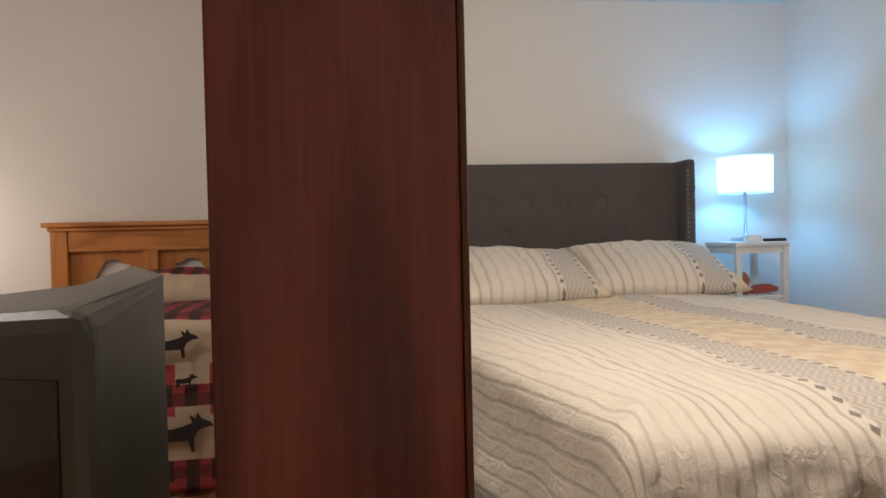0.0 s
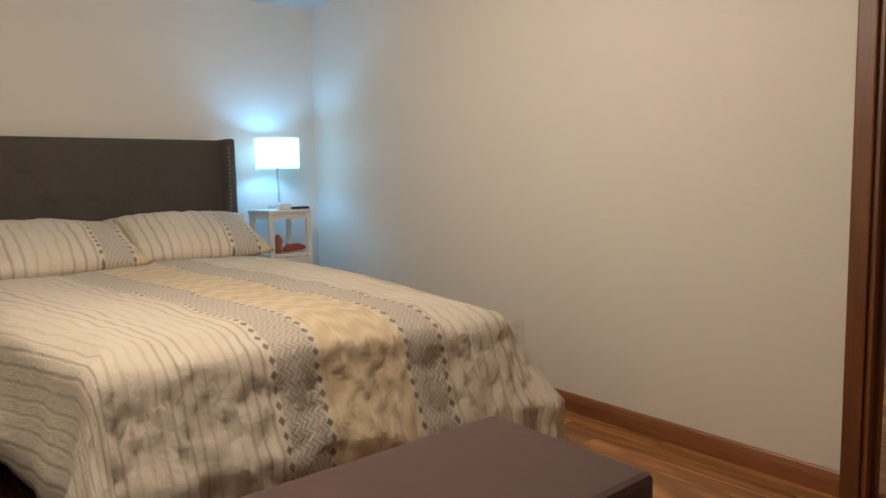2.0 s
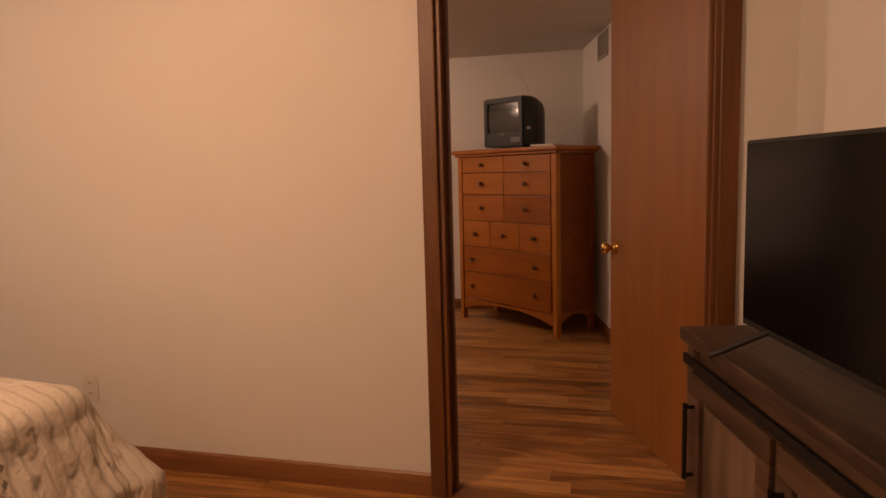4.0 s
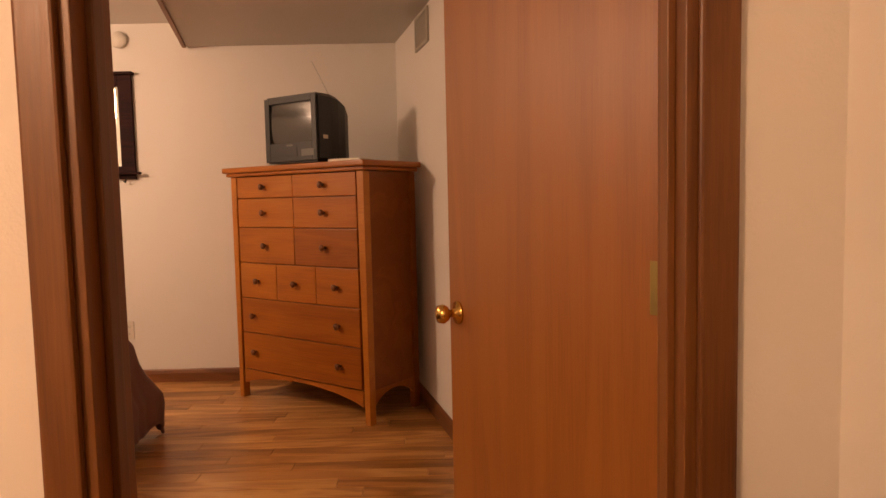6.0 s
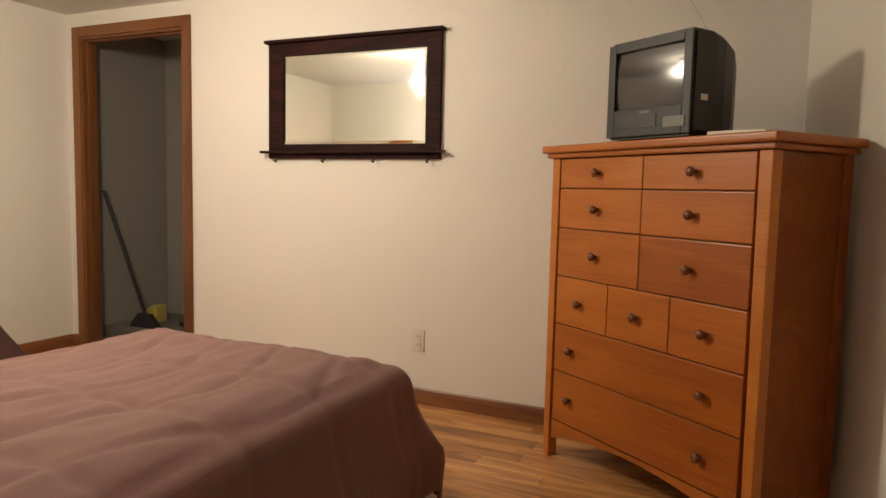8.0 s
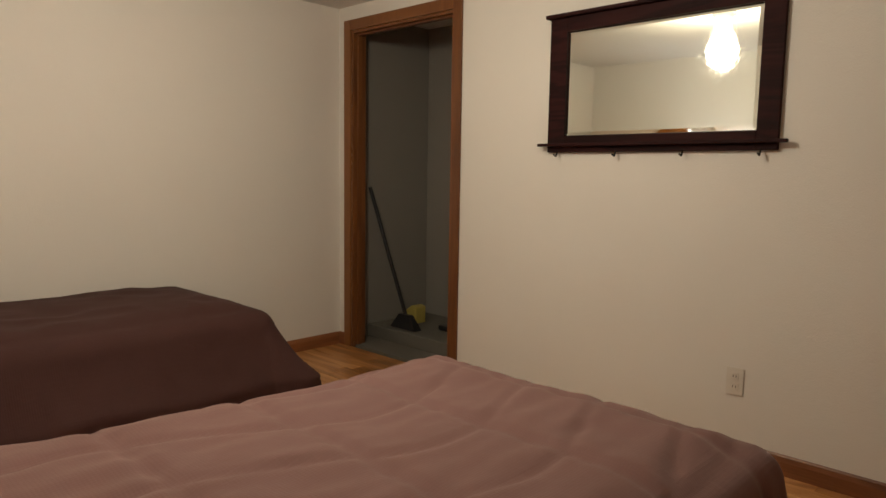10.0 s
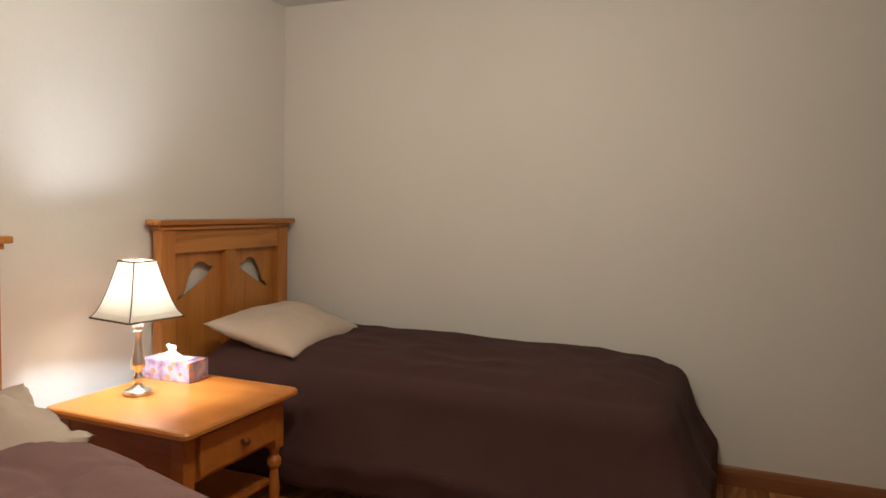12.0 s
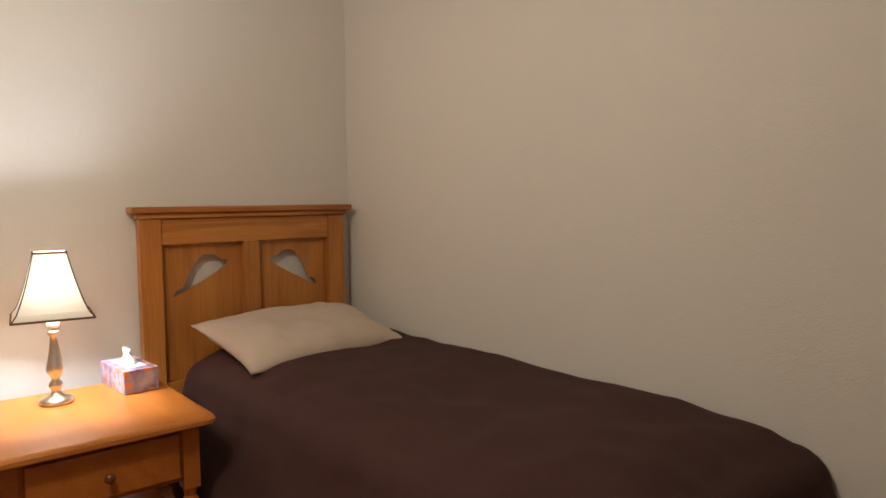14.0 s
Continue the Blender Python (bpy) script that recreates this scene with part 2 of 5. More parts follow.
def shade_cloth(name, colour, through_it):
    """Lampshade cloth that lets the bulb's light through."""
    t = Tree(name)
    w = t.noise(t.scaled(t.coord(), 1, 1, 0.4), 240, 3)
    c = t.mix(w, tuple(x * 0.9 for x in colour), colour)
    t.out(c, 0.85)
    tr = t.n("ShaderNodeBsdfTranslucent", Color=c)
    mix = t.t.nodes.new("ShaderNodeMixShader")
    mix.inputs[0].default_value = through_it
    t.set(mix.inputs[1], t.b.outputs[0]), t.set(mix.inputs[2], tr.outputs[0])
    t.set(t.t.nodes["Material Output"].inputs["Surface"], mix.outputs[0])
    return t.m


M["shade_a"] = shade_cloth("white_shade_cloth", (0.94, 0.84, 0.76), 0.8)
M["shade_b"] = shade_cloth("cream_shade_cloth", (0.88, 0.84, 0.76), 0.22)
M["piping"] = plain("brown_piping", (0.12, 0.07, 0.04), 0.8)
M["globe"] = glow("lit_globe", (1.0, 0.86, 0.62), 9.0)
M["bulb"] = glow("lit_bulb", (1.0, 0.85, 0.62), 14.0)
M["paper"] = plain("paper", (0.74, 0.70, 0.6), 0.85)
M["tissue"] = plain("tissue_paper", (0.74, 0.74, 0.74), 0.9)
M["yellow"] = plain("yellow_dustpan", (0.42, 0.34, 0.08), 0.5)
M["red"] = plain("red_lacquer", (0.30, 0.06, 0.03), 0.4)
M["terracotta"] = plain("terracotta", (0.36, 0.13, 0.06), 0.6)


# ---- mesh helpers ----
def box_bm(bm, x0, y0, z0, x1, y1, z1, mat=0, m=None):
    vs = [bm.verts.new((m @ Vector(c)) if m else c) for c in
          ((x0, y0, z0), (x1, y0, z0), (x1, y1, z0), (x0, y1, z0), (x0, y0, z1), (x1, y0, z1), (x1, y1, z1), (x0, y1, z1))]
    for f in ((3, 2, 1, 0), (4, 5, 6, 7), (0, 1, 5, 4), (1, 2, 6, 5), (2, 3, 7, 6), (3, 0, 4, 7)):
        bm.faces.new([vs[i] for i in f]).material_index = mat
    return vs


def bevelled(bm, width, seg=2):
    bmesh.ops.bevel(bm, geom=list(bm.edges), offset=width, segments=seg, profile=0.6, affect="EDGES")
    return bm


def part(name, bm, material, parent=None, label="", smooth=False, at=None, category="", group="", kind=""):
    me = bpy.data.meshes.new(name)
    bmesh.ops.recalc_face_normals(bm, faces=bm.faces)
    bm.to_mesh(me)
    bm.free()
    for mt in material if isinstance(material, (list, tuple)) else (material,):
        me.materials.append(mt)
    if smooth:
        me.polygons.foreach_set("use_smooth", [True] * len(me.polygons))
    ob = new(name, me)
    if at is not None:
        ob.matrix_world = at
    if parent:
        ob.parent = parent
    return tagged(ob, label, category, group, kind)


def box(name, x0, y0, z0, x1, y1, z1, material, parent=None, bevel=0.004, label="", seg=2, **k):
    bm = bmesh.new()
    box_bm(bm, min(x0, x1), min(y0, y1), min(z0, z1), max(x0, x1), max(y0, y1), max(z0, z1))
    if bevel:
        bevelled(bm, bevel, seg)
    return part(name, bm, material, parent, label, **k)


def thing(name, m, label, category, group=""):
    ob = new(name)
    ob.empty_display_size = 0.1
    ob.matrix_world = m
    return tagged(ob, label, category, group)


def lathe(bm, profile, cx=0.0, cy=0.0, steps=28, mat=0):
    rings = []
    for r, z in profile:
        rings.append([bm.verts.new((cx + max(r, 1e-4) * math.cos(2 * math.pi * i / steps), cy + max(r, 1e-4) * math.sin(2 * math.pi * i / steps), z)) for i in range(steps)])
    for a, b in zip(rings, rings[1:]):
        for i in range(steps):
            bm.faces.new((a[i], a[(i + 1) % steps], b[(i + 1) % steps], b[i])).material_index = mat
    bm.faces.new(rings[0][::-1]).material_index = mat
    bm.faces.new(rings[-1]).material_index = mat


def rod(bm, a, b, r, steps=12):
    a, b = Vector(a), Vector(b)
    q = (b - a).to_track_quat("Z", "Y")
    rings = [[bm.verts.new(p + q @ Vector((r * math.cos(2 * math.pi * i / steps), r * math.sin(2 * math.pi * i / steps), 0))) for i in range(steps)] for p in (a, b)]
    for i in range(steps):
        bm.faces.new((rings[0][i], rings[0][(i + 1) % steps], rings[1][(i + 1) % steps], rings[1][i]))
    bm.faces.new(rings[0][::-1]), bm.faces.new(rings[1])


def wall(name, pts, z0, z1, material, openings=(), parent=None):
    """A wall over a four-sided plan (two points on its face, two on its back), with openings given along the face in metres and heights."""
    a, b, c, d = [Vector((*p, 0)) for p in pts]
    length = (b - a).length
    bm = bmesh.new()
    cuts = sorted({0.0, length, *[v for o in openings for v in o[:2]]})
    for s0, s1 in zip(cuts, cuts[1:]):
        spans = [(z0, z1)]
        for o0, o1, h0, h1 in openings:
            if s0 >= o0 - 1e-6 and s1 <= o1 + 1e-6:
                spans = [(z0, h0), (h1, z1)]
        for h0, h1 in spans:
            if h1 - h0 < 0.005:
                continue
            f0, f1 = s0 / length, s1 / length
            pa, pb, pc, pd = a.lerp(b, f0), a.lerp(b, f1), d.lerp(c, f1), d.lerp(c, f0)
            vs = [bm.verts.new((p.x, p.y, h)) for h in (h0, h1) for p in (pa, pb, pc, pd)]
            for f in ((3, 2, 1, 0), (4, 5, 6, 7), (0, 1, 5, 4), (1, 2, 6, 5), (2, 3, 7, 6), (3, 0, 4, 7)):
                bm.faces.new([vs[i] for i in f])
    bmesh.ops.remove_doubles(bm, verts=bm.verts, dist=0.0005)
    return part(name, bm, material, parent, kind="structure")


# ---- structure ----
SLOPE = 0.245
HIGH = 2.212
EAST, NORTH_B = 3.255, 0.605
WX0, WX1 = 0.0, 0.12


def south(x):
    return -4.55 + SLOPE * x


ANG = math.degrees(math.atan(SLOPE))

tagged(part("floor", (lambda bm: (box_bm(bm, -5.4, -6.2, -0.12, 4.4, 0.8, -0.014), bm)[1])(bmesh.new()), M["plank"]), kind="structure")
box("ceiling", -5.4, -6.2, HIGH, 4.4, 0.8, HIGH + 0.1, M["ceiling"], bevel=0, kind="structure")
wall("wall_north_a", [(-5.2, 0), (WX0, 0), (WX0, 0.12), (-5.2, 0.12)], 0, HIGH, M["wall"])
wall("wall_north_b", [(WX1, NORTH_B), (4.25, NORTH_B), (4.25, NORTH_B + 0.12), (WX1, NORTH_B + 0.12)], 0, HIGH, M["wall"])
DOOR0, DOOR1 = -4.335, -3.447
DOOR_TOP, CL_TOP = 2.035, 2.058
wall("wall_between", [(WX0, NORTH_B + 0.12), (WX0, south(WX0)), (WX1, south(WX0)), (WX1, NORTH_B + 0.12)], 0, HIGH, M["wall"],
     [(NORTH_B + 0.12 - DOOR1, NORTH_B + 0.12 - DOOR0, 0, DOOR_TOP)])
wall("wall_south", [(-5.2, south(-5.2)), (4.25, south(4.25)), (4.25, south(4.25) - 0.12), (-5.2, south(-5.2) - 0.12)], 0, HIGH, M["wall"])
CL0, CL1 = -0.420, 0.473
wall("wall_east", [(EAST, NORTH_B), (EAST, south(EAST)), (EAST + 0.1, south(EAST)), (EAST + 0.1, NORTH_B)], 0, HIGH, M["wall"],
     [(NORTH_B - CL1, NORTH_B - CL0, 0, CL_TOP)])
wall("wall_west", [(-5.2, south(-5.2)), (-5.2, 0), (-5.32, 0), (-5.32, south(-5.2))], 0, HIGH, M["wall"])
# the wall between the rooms ends in a stub with a dark jamb; behind the stub it stands further back
wall("wall_stub", [(-2.402, -2.56), (-2.339, -3.159), (-2.482, -3.159), (-2.545, -2.56)], 0, HIGH, M["wall"])
wall("wall_partition", [(-2.85, 0.0), (-2.50, -2.56), (-2.57, -2.56), (-2.92, 0.0)], 0, HIGH, M["wall"])
wall("wall_header", [(-2.339, -3.159), (-2.20, south(-2.20)), (-2.343, south(-2.343)), (-2.482, -3.159)], 2.06, HIGH, M["wall"])
# closet; the shade inside is put into its dark wall colour
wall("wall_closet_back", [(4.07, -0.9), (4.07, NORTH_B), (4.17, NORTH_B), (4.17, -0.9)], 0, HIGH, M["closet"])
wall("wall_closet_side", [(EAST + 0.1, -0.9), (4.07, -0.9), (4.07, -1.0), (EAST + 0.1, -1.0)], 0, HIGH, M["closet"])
# added sheet that lays the shade-darkened colour over the shared north wall
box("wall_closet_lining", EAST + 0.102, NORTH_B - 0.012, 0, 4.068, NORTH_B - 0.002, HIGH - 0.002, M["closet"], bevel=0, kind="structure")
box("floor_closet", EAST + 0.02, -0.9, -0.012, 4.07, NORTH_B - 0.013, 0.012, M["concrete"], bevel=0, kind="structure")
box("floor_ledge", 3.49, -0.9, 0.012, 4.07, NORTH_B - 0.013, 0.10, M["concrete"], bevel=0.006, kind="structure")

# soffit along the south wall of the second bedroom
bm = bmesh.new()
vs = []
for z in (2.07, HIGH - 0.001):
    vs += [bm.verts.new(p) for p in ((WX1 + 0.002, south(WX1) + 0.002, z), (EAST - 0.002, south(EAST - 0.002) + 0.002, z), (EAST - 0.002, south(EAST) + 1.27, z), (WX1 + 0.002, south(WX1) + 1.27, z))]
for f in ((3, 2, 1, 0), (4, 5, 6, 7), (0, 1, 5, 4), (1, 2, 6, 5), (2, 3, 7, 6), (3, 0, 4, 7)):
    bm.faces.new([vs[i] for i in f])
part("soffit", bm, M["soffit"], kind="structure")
bm = bmesh.new()
T = pose(WX1 + 0.002, south(WX1) + 1.272, 0, 0, 0, ANG)
box_bm(bm, 0.01, 0.0, 2.056, 3.20, 0.022, 2.088)
bevelled(bm, 0.004)
part("trim_soffit", bm, M["base"], at=T, kind="structure")


def casing(name, x, y0, y1, top, sign, width=0.065):
    """Door trim on a face at x, looking to sign."""
    ob = new(name)
    tagged(ob, kind="structure")
    x1 = x + sign * 0.016
    for a, b, h0, h1 in ((y0 - width, y0, 0.0, top + width), (y1, y1 + width, 0.0, top + width), (y0 + 0.0005, y1 - 0.0005, top, top + width)):
        box("trim_board", x, a, h0, x1, b, h1, M["trim"], ob, 0.005)
    return ob


def jambs(name, x0, x1, y0, y1, top, mat):
    ob = tagged(new(name), kind="structure")
    box("jamb_board", x0, y0 - 0.002, 0, x1, y0 + 0.016, top - 0.016, mat, ob, 0.002)
    box("jamb_board", x0, y1 - 0.016, 0, x1, y1 + 0.002, top - 0.016, mat, ob, 0.002)
    box("jamb_board", x0, y0 - 0.002, top - 0.016, x1, y1 + 0.002, top + 0.001, mat, ob, 0.002)
    xm = (x0 + x1) / 2
    box("door_stop", xm - 0.02, y0 + 0.016, 0, xm + 0.012, y0 + 0.028, top - 0.028, mat, ob, 0.002)
    box("door_stop", xm - 0.02, y1 - 0.028, 0, xm + 0.012, y1 - 0.016, top - 0.028, mat, ob, 0.002)
    box("door_stop", xm - 0.02, y0 + 0.016, top - 0.028, xm + 0.012, y1 - 0.016, top - 0.016, mat, ob, 0.002)
    return ob


casing("trim_door_a", WX0 - 0.0005, DOOR0, DOOR1, DOOR_TOP, -1, 0.056)
casing("trim_door_b", WX1 + 0.0005, DOOR0 - 0.034, DOOR1, DOOR_TOP, 1, 0.056)
jambs("jamb_door", WX0 - 0.001, WX1 + 0.001, DOOR0, DOOR1, DOOR_TOP, M["trim"])
casing("trim_closet", EAST - 0.0005, CL0, CL1, CL_TOP, -1, 0.066)
jambs("jamb_closet", EAST - 0.001, EAST + 0.101, CL0, CL1, CL_TOP, M["trim"])
# dark clad end of the partition
box("jamb_partition", -2.483, -3.175, 0, -2.338, -3.160, 2.06, M["jamb"], bevel=0.002, kind="structure")
box("trim_partition", -2.3375, -3.175, 0, -2.333, -3.10, 2.06, M["trim"], bevel=0.002, kind="structure")


def baseboard(a, b, side):
    """A baseboard from a to b whose thickness lies to its left (side 1) or right (-1)."""
    a, b = Vector((*a, 0)), Vector((*b, 0))
    d = b - a
    bm = bmesh.new()
    prof = [(0, 0), (0.014, 0), (0.014, 0.055), (0.009, 0.075), (0.004, 0.082), (0, 0.082)]
    r = [[bm.verts.new((side * p, s * d.length, h)) for p, h in prof] for s in (0, 1)]
    for i in range(len(prof)):
        j = (i + 1) % len(prof)
        bm.faces.new((r[0][i], r[0][j], r[1][j], r[1][i]))
    bm.faces.new(r[0]), bm.faces.new(r[1][::-1])
    m = Matrix.Translation(a) @ Matrix.Rotation(math.atan2(d.y, d.x) - math.pi / 2, 4, "Z")
    return part("baseboard", bm, M["base"], at=m, kind="structure")


W = 0.066
baseboard((WX0, DOOR1 + 0.056), (WX0, 0.0), -1)
baseboard((WX1, DOOR1 + 0.056), (WX1, NORTH_B), 1)
baseboard((WX1 + 0.016, NORTH_B), (EAST - 0.016, NORTH_B), 1)
baseboard((EAST, CL1 + W), (EAST, NORTH_B), -1)
baseboard((EAST, south(EAST)), (EAST, CL0 - W), -1)
baseboard((WX1 + 0.02, south(WX1 + 0.02)), (EAST, south(EAST)), -1)
baseboard((-2.2, south(-2.2)), (WX0, south(WX0)), -1)
baseboard((-2.85, 0), (WX0 - 0.016, 0), 1)
baseboard((-2.345, -3.095), (-2.402, -2.56), 1)
baseboard((-5.2, 0), (-2.92, 0), 1)


# ---- cloth ----
def drape(name, x0, x1, y0, y1, top, sides, mat, parent=None, quilt=0.0, step=0.022, fold=0.012, flare=0.10, seed=1, label="", category="bedspread", corner=1.0, uv_mid=(0, 0), flip=False, hem=0.0, edge_r=0.05, crown=0.012, hook=None, wrinkle=0.008, shear=0.0):
    """A cloth over a mattress. sides: how far it hangs at west, east, south, north."""
    w, e, s, n = sides
    us = np.arange(x0 - w, x1 + e + step, step)
    vs_ = np.arange(y0 - s, y1 + n + step, step)
    bm = bmesh.new()
    uvl = bm.loops.layers.uv.new("map")
    grid, uv = [], {}
    for u in us:
        col = []
        for v in vs_:
            cu, cv = min(max(u, x0), x1), min(max(v, y0), y1)
            ou, ov = u - cu, v - cv
            over = math.hypot(ou, ov)
            nz = noise.noise(Vector((u * 2.2, v * 2.2, seed * 7.1)))
            nf = noise.noise(Vector((u * 9, v * 9, seed * 3.3)))
            if over < 1e-6:
                edge = min(x1 - cu if e else 9, cu - x0 if w else 9, cv - y0 if s else 9, y1 - cv if n else 9)
                dip = edge_r * max(0.0, 1 - edge / (edge_r * 2.2)) ** 2 * 0.55
                n2 = noise.noise(Vector((u * 4.5 + v * 2, v * 6, seed * 1.7)))
                x, y, z = u, v, top - dip + nz * 0.012 + nf * 0.005 + wrinkle * (abs(n2) * -1 + 0.25)
                if quilt:
                    a, b = (u / 0.34) % 1.0, ((v + 0.10 * math.sin(u * 5)) / 0.30) % 1.0
                    g = max(math.exp(-((min(a, 1 - a) * 0.34) / 0.019) ** 2), 0.8 * math.exp(-((min(b, 1 - b) * 0.30) / 0.019) ** 2))
                    z += quilt * (0.55 - g) + 0.006 * noise.noise(Vector((u * 5, v * 14, seed)))
            else:
                du, dv = ou / over, ov / over
                both = abs(du * dv) * 2
                over2 = over * (1 - 0.10 * both * corner)
                along = (v if abs(ou) > abs(ov) else u)
                ripple = math.sin(along * 17 + 2.5 * nz + seed) * 0.55 + math.sin(along * 31 + seed * 2) * 0.3
                f = min(1.0, over2 / 0.35)
                r = edge_r
                if over2 < r * 1.57:
                    th = over2 / r
                    hor, ver = r * math.sin(th), r * (1 - math.cos(th))
                else:
                    hor, ver = r, r + (over2 - r * 1.57)
                hor += flare * f * f * (1 + 0.9 * both) + fold * ripple * f + nf * 0.008 * f
                n3 = noise.noise(Vector((u * 7 + v * 3, v * 7 - u * 4, seed * 2.9)))
                hor += wrinkle * 0.7 * f * (0.3 - abs(n3) * 1.6)
                x, y, z = cu + du * hor, cv + dv * hor, top - edge_r * 0.55 - ver + hem * nz * f
                if quilt:
                    a = (along / 0.34) % 1.0
                    hor2 = -quilt * 0.8 * math.exp(-((min(a, 1 - a) * 0.34) / 0.019) ** 2)
                    x, y = x + du * hor2, y + dv * hor2
            if hook:
                x, y, z = hook(x, y, z, u, v)
            z = max(z, 0.012 + 0.01 * abs(nf))
            p = bm.verts.new((x, y, z))
            uv[p] = (v - uv_mid[1], u - uv_mid[0]) if flip else (u - uv_mid[0] - shear * min(1.0, max(0.0, (v + 2.5) / 2.3)), v - uv_mid[1])
            col.append(p)
        grid.append(col)
    for a, b in zip(grid, grid[1:]):
        for i in range(len(a) - 1):
            f = bm.faces.new((a[i], b[i], b[i + 1], a[i + 1]))
            for l in f.loops:
                l[uvl].uv = uv[l.vert]
    ob = part(name, bm, mat, parent, label, True, category=category)
    sol = ob.modifiers.new("thickness", "SOLIDIFY")
    sol.thickness, sol.offset = 0.012, -1
    return ob


def pillow(name, sx, sy, h, m, mat, label, parent=None, seed=1, uv=False, crumple=0.006):
    bm = bmesh.new()
    uvl = bm.loops.layers.uv.new("map")
    N = 34
    co = {}
    sheets = []
    for side in (1, -1):
        g = []
        for i in range(N + 1):
            row = []
            for j in range(N + 1):
                s, t = 2 * i / N - 1, 2 * j / N - 1
                edge = max(abs(s), abs(t)) > 0.9999
                if side == -1 and edge:
                    row.append(sheets[0][i][j])
                    continue
                px = s * sx / 2 * (1 - 0.07 * (1 - t * t) * abs(s) ** 3)
                py = t * sy / 2 * (1 - 0.07 * (1 - s * s) * abs(t) ** 3)
                th = (max(0, 1 - abs(s) ** 2.6) * max(0, 1 - abs(t) ** 2.6)) ** 0.55
                wr = noise.noise(Vector((px * 7, py * 7, seed))) * crumple * 2 + noise.noise(Vector((px * 22, py * 16, seed + 4))) * crumple
                pull = 0.5 * crumple * math.sin(26 * (abs(s) + abs(t))) * (abs(s * t))
                z = side * (h / 2 * th + (wr + pull) * (0.4 + th))
                if edge:
                    z = wr * 0.8
                v = bm.verts.new((px, py, z))
                co[v] = (px, py)
                row.append(v)
            g.append(row)
        sheets.append(g)
        for i in range(N):
            for j in range(N):
                q = (g[i][j], g[i + 1][j], g[i + 1][j + 1], g[i][j + 1])
                f = bm.faces.new(q if side == 1 else q[::-1])
                for l in f.loops:
                    l[uvl].uv = (co[l.vert][0] - 0.30, co[l.vert][1])
    return part(name, bm, mat, parent, label, True, at=m, category="pillow")


# ---- bedroom with the grey bed ----
def grey_bed():
    bed = thing("upholstered_bed", pose(0, 0, 0), "queen bed with a tall grey-brown button-tufted wing headboard", "bed")
    x0, x1 = -2.342, -0.658
    # padded panel with button dimples
    bm = bmesh.new()
    nx, nz_ = 84, 66
    g = []
    btn = [(x0 + 0.16 + (x1 - x0 - 0.32) * (i + (0.5 if r % 2 else 0)) / 6.5, 1.105 - 0.155 * r) for r in range(4) for i in range(7 if not r % 2 else 6)]
    for i in range(nx + 1):
        row = []
        for j in range(nz_ + 1):
            x, z = x0 + 0.055 + (x1 - x0 - 0.11) * i / nx, 0.2 + (1.315 - 0.2) * j / nz_
            d = min(math.hypot(x - bx, z - bz) for bx, bz in btn)
            y = -0.105 + 0.022 * math.exp(-(d / 0.022) ** 2) + 0.008 * math.exp(-(d / 0.06) ** 2)
            if j == nz_:
                y += 0.02
            row.append(bm.verts.new((x, y, z)))
        g.append(row)
    for i in range(nx):
        for j in range(nz_):
            bm.faces.new((g[i][j], g[i + 1][j], g[i + 1][j + 1], g[i][j + 1]))
    hb = part("headboard", bm, M["upholstery"], bed, smooth=True)
    box("headboard_back", x0 + 0.04, -0.095, 0.0, x1 - 0.04, -0.02, 1.321, M["upholstery"], bed, 0.015, seg=3)
    for a in (x0, x1 - 0.055):
        wing = box("headboard_wing", a, -0.215, 0.0, a + 0.055, -0.02, 1.325, M["upholstery"], bed, 0.018, seg=3)
        bm = bmesh.new()
        for k in range(50):
            zz = 0.05 + k * 0.0248
            for sx in (0.010, 0.045):
                lathe(bm, [(0.001, 0.0), (0.0065, 0.001), (0.004, 0.004), (0.0005, 0.0052)], 0, 0, 8)
                bmesh.ops.transform(bm, matrix=pose(a + sx, -0.215, zz, 90, 0, 0), verts=bm.verts[-32:])
        tagged(part("nail_trim", bm, M["nail"], wing, "row of small nickel nail heads"), kind="stuff")
    for bx, bz in btn:
        bm = bmesh.new()
        lathe(bm, [(0.001, 0.0), (0.011, 0.002), (0.008, 0.007), (0.001, 0.009)], 0, 0, 10)
        part("button", bm, M["upholstery"], hb, smooth=True, at=pose(bx, -0.080, bz, 90, 0, 0))
    box("side_rail", -2.25, -2.60, 0.03, -2.19, -0.12, 0.36, M["upholstery"], bed, 0.015, seg=3)
    box("side_rail", -0.76, -2.60, 0.03, -0.70, -0.12, 0.36, M["upholstery"], bed, 0.015, seg=3)
    box("foot_rail", -2.19, -2.60, 0.03, -0.76, -2.54, 0.36, M["upholstery"], bed, 0.015, seg=3)
    box("mattress", -1.96, -2.51, 0.24, -0.765, -0.125, 0.625, M["sheet"], bed, 0.05, seg=4)


grey_bed()


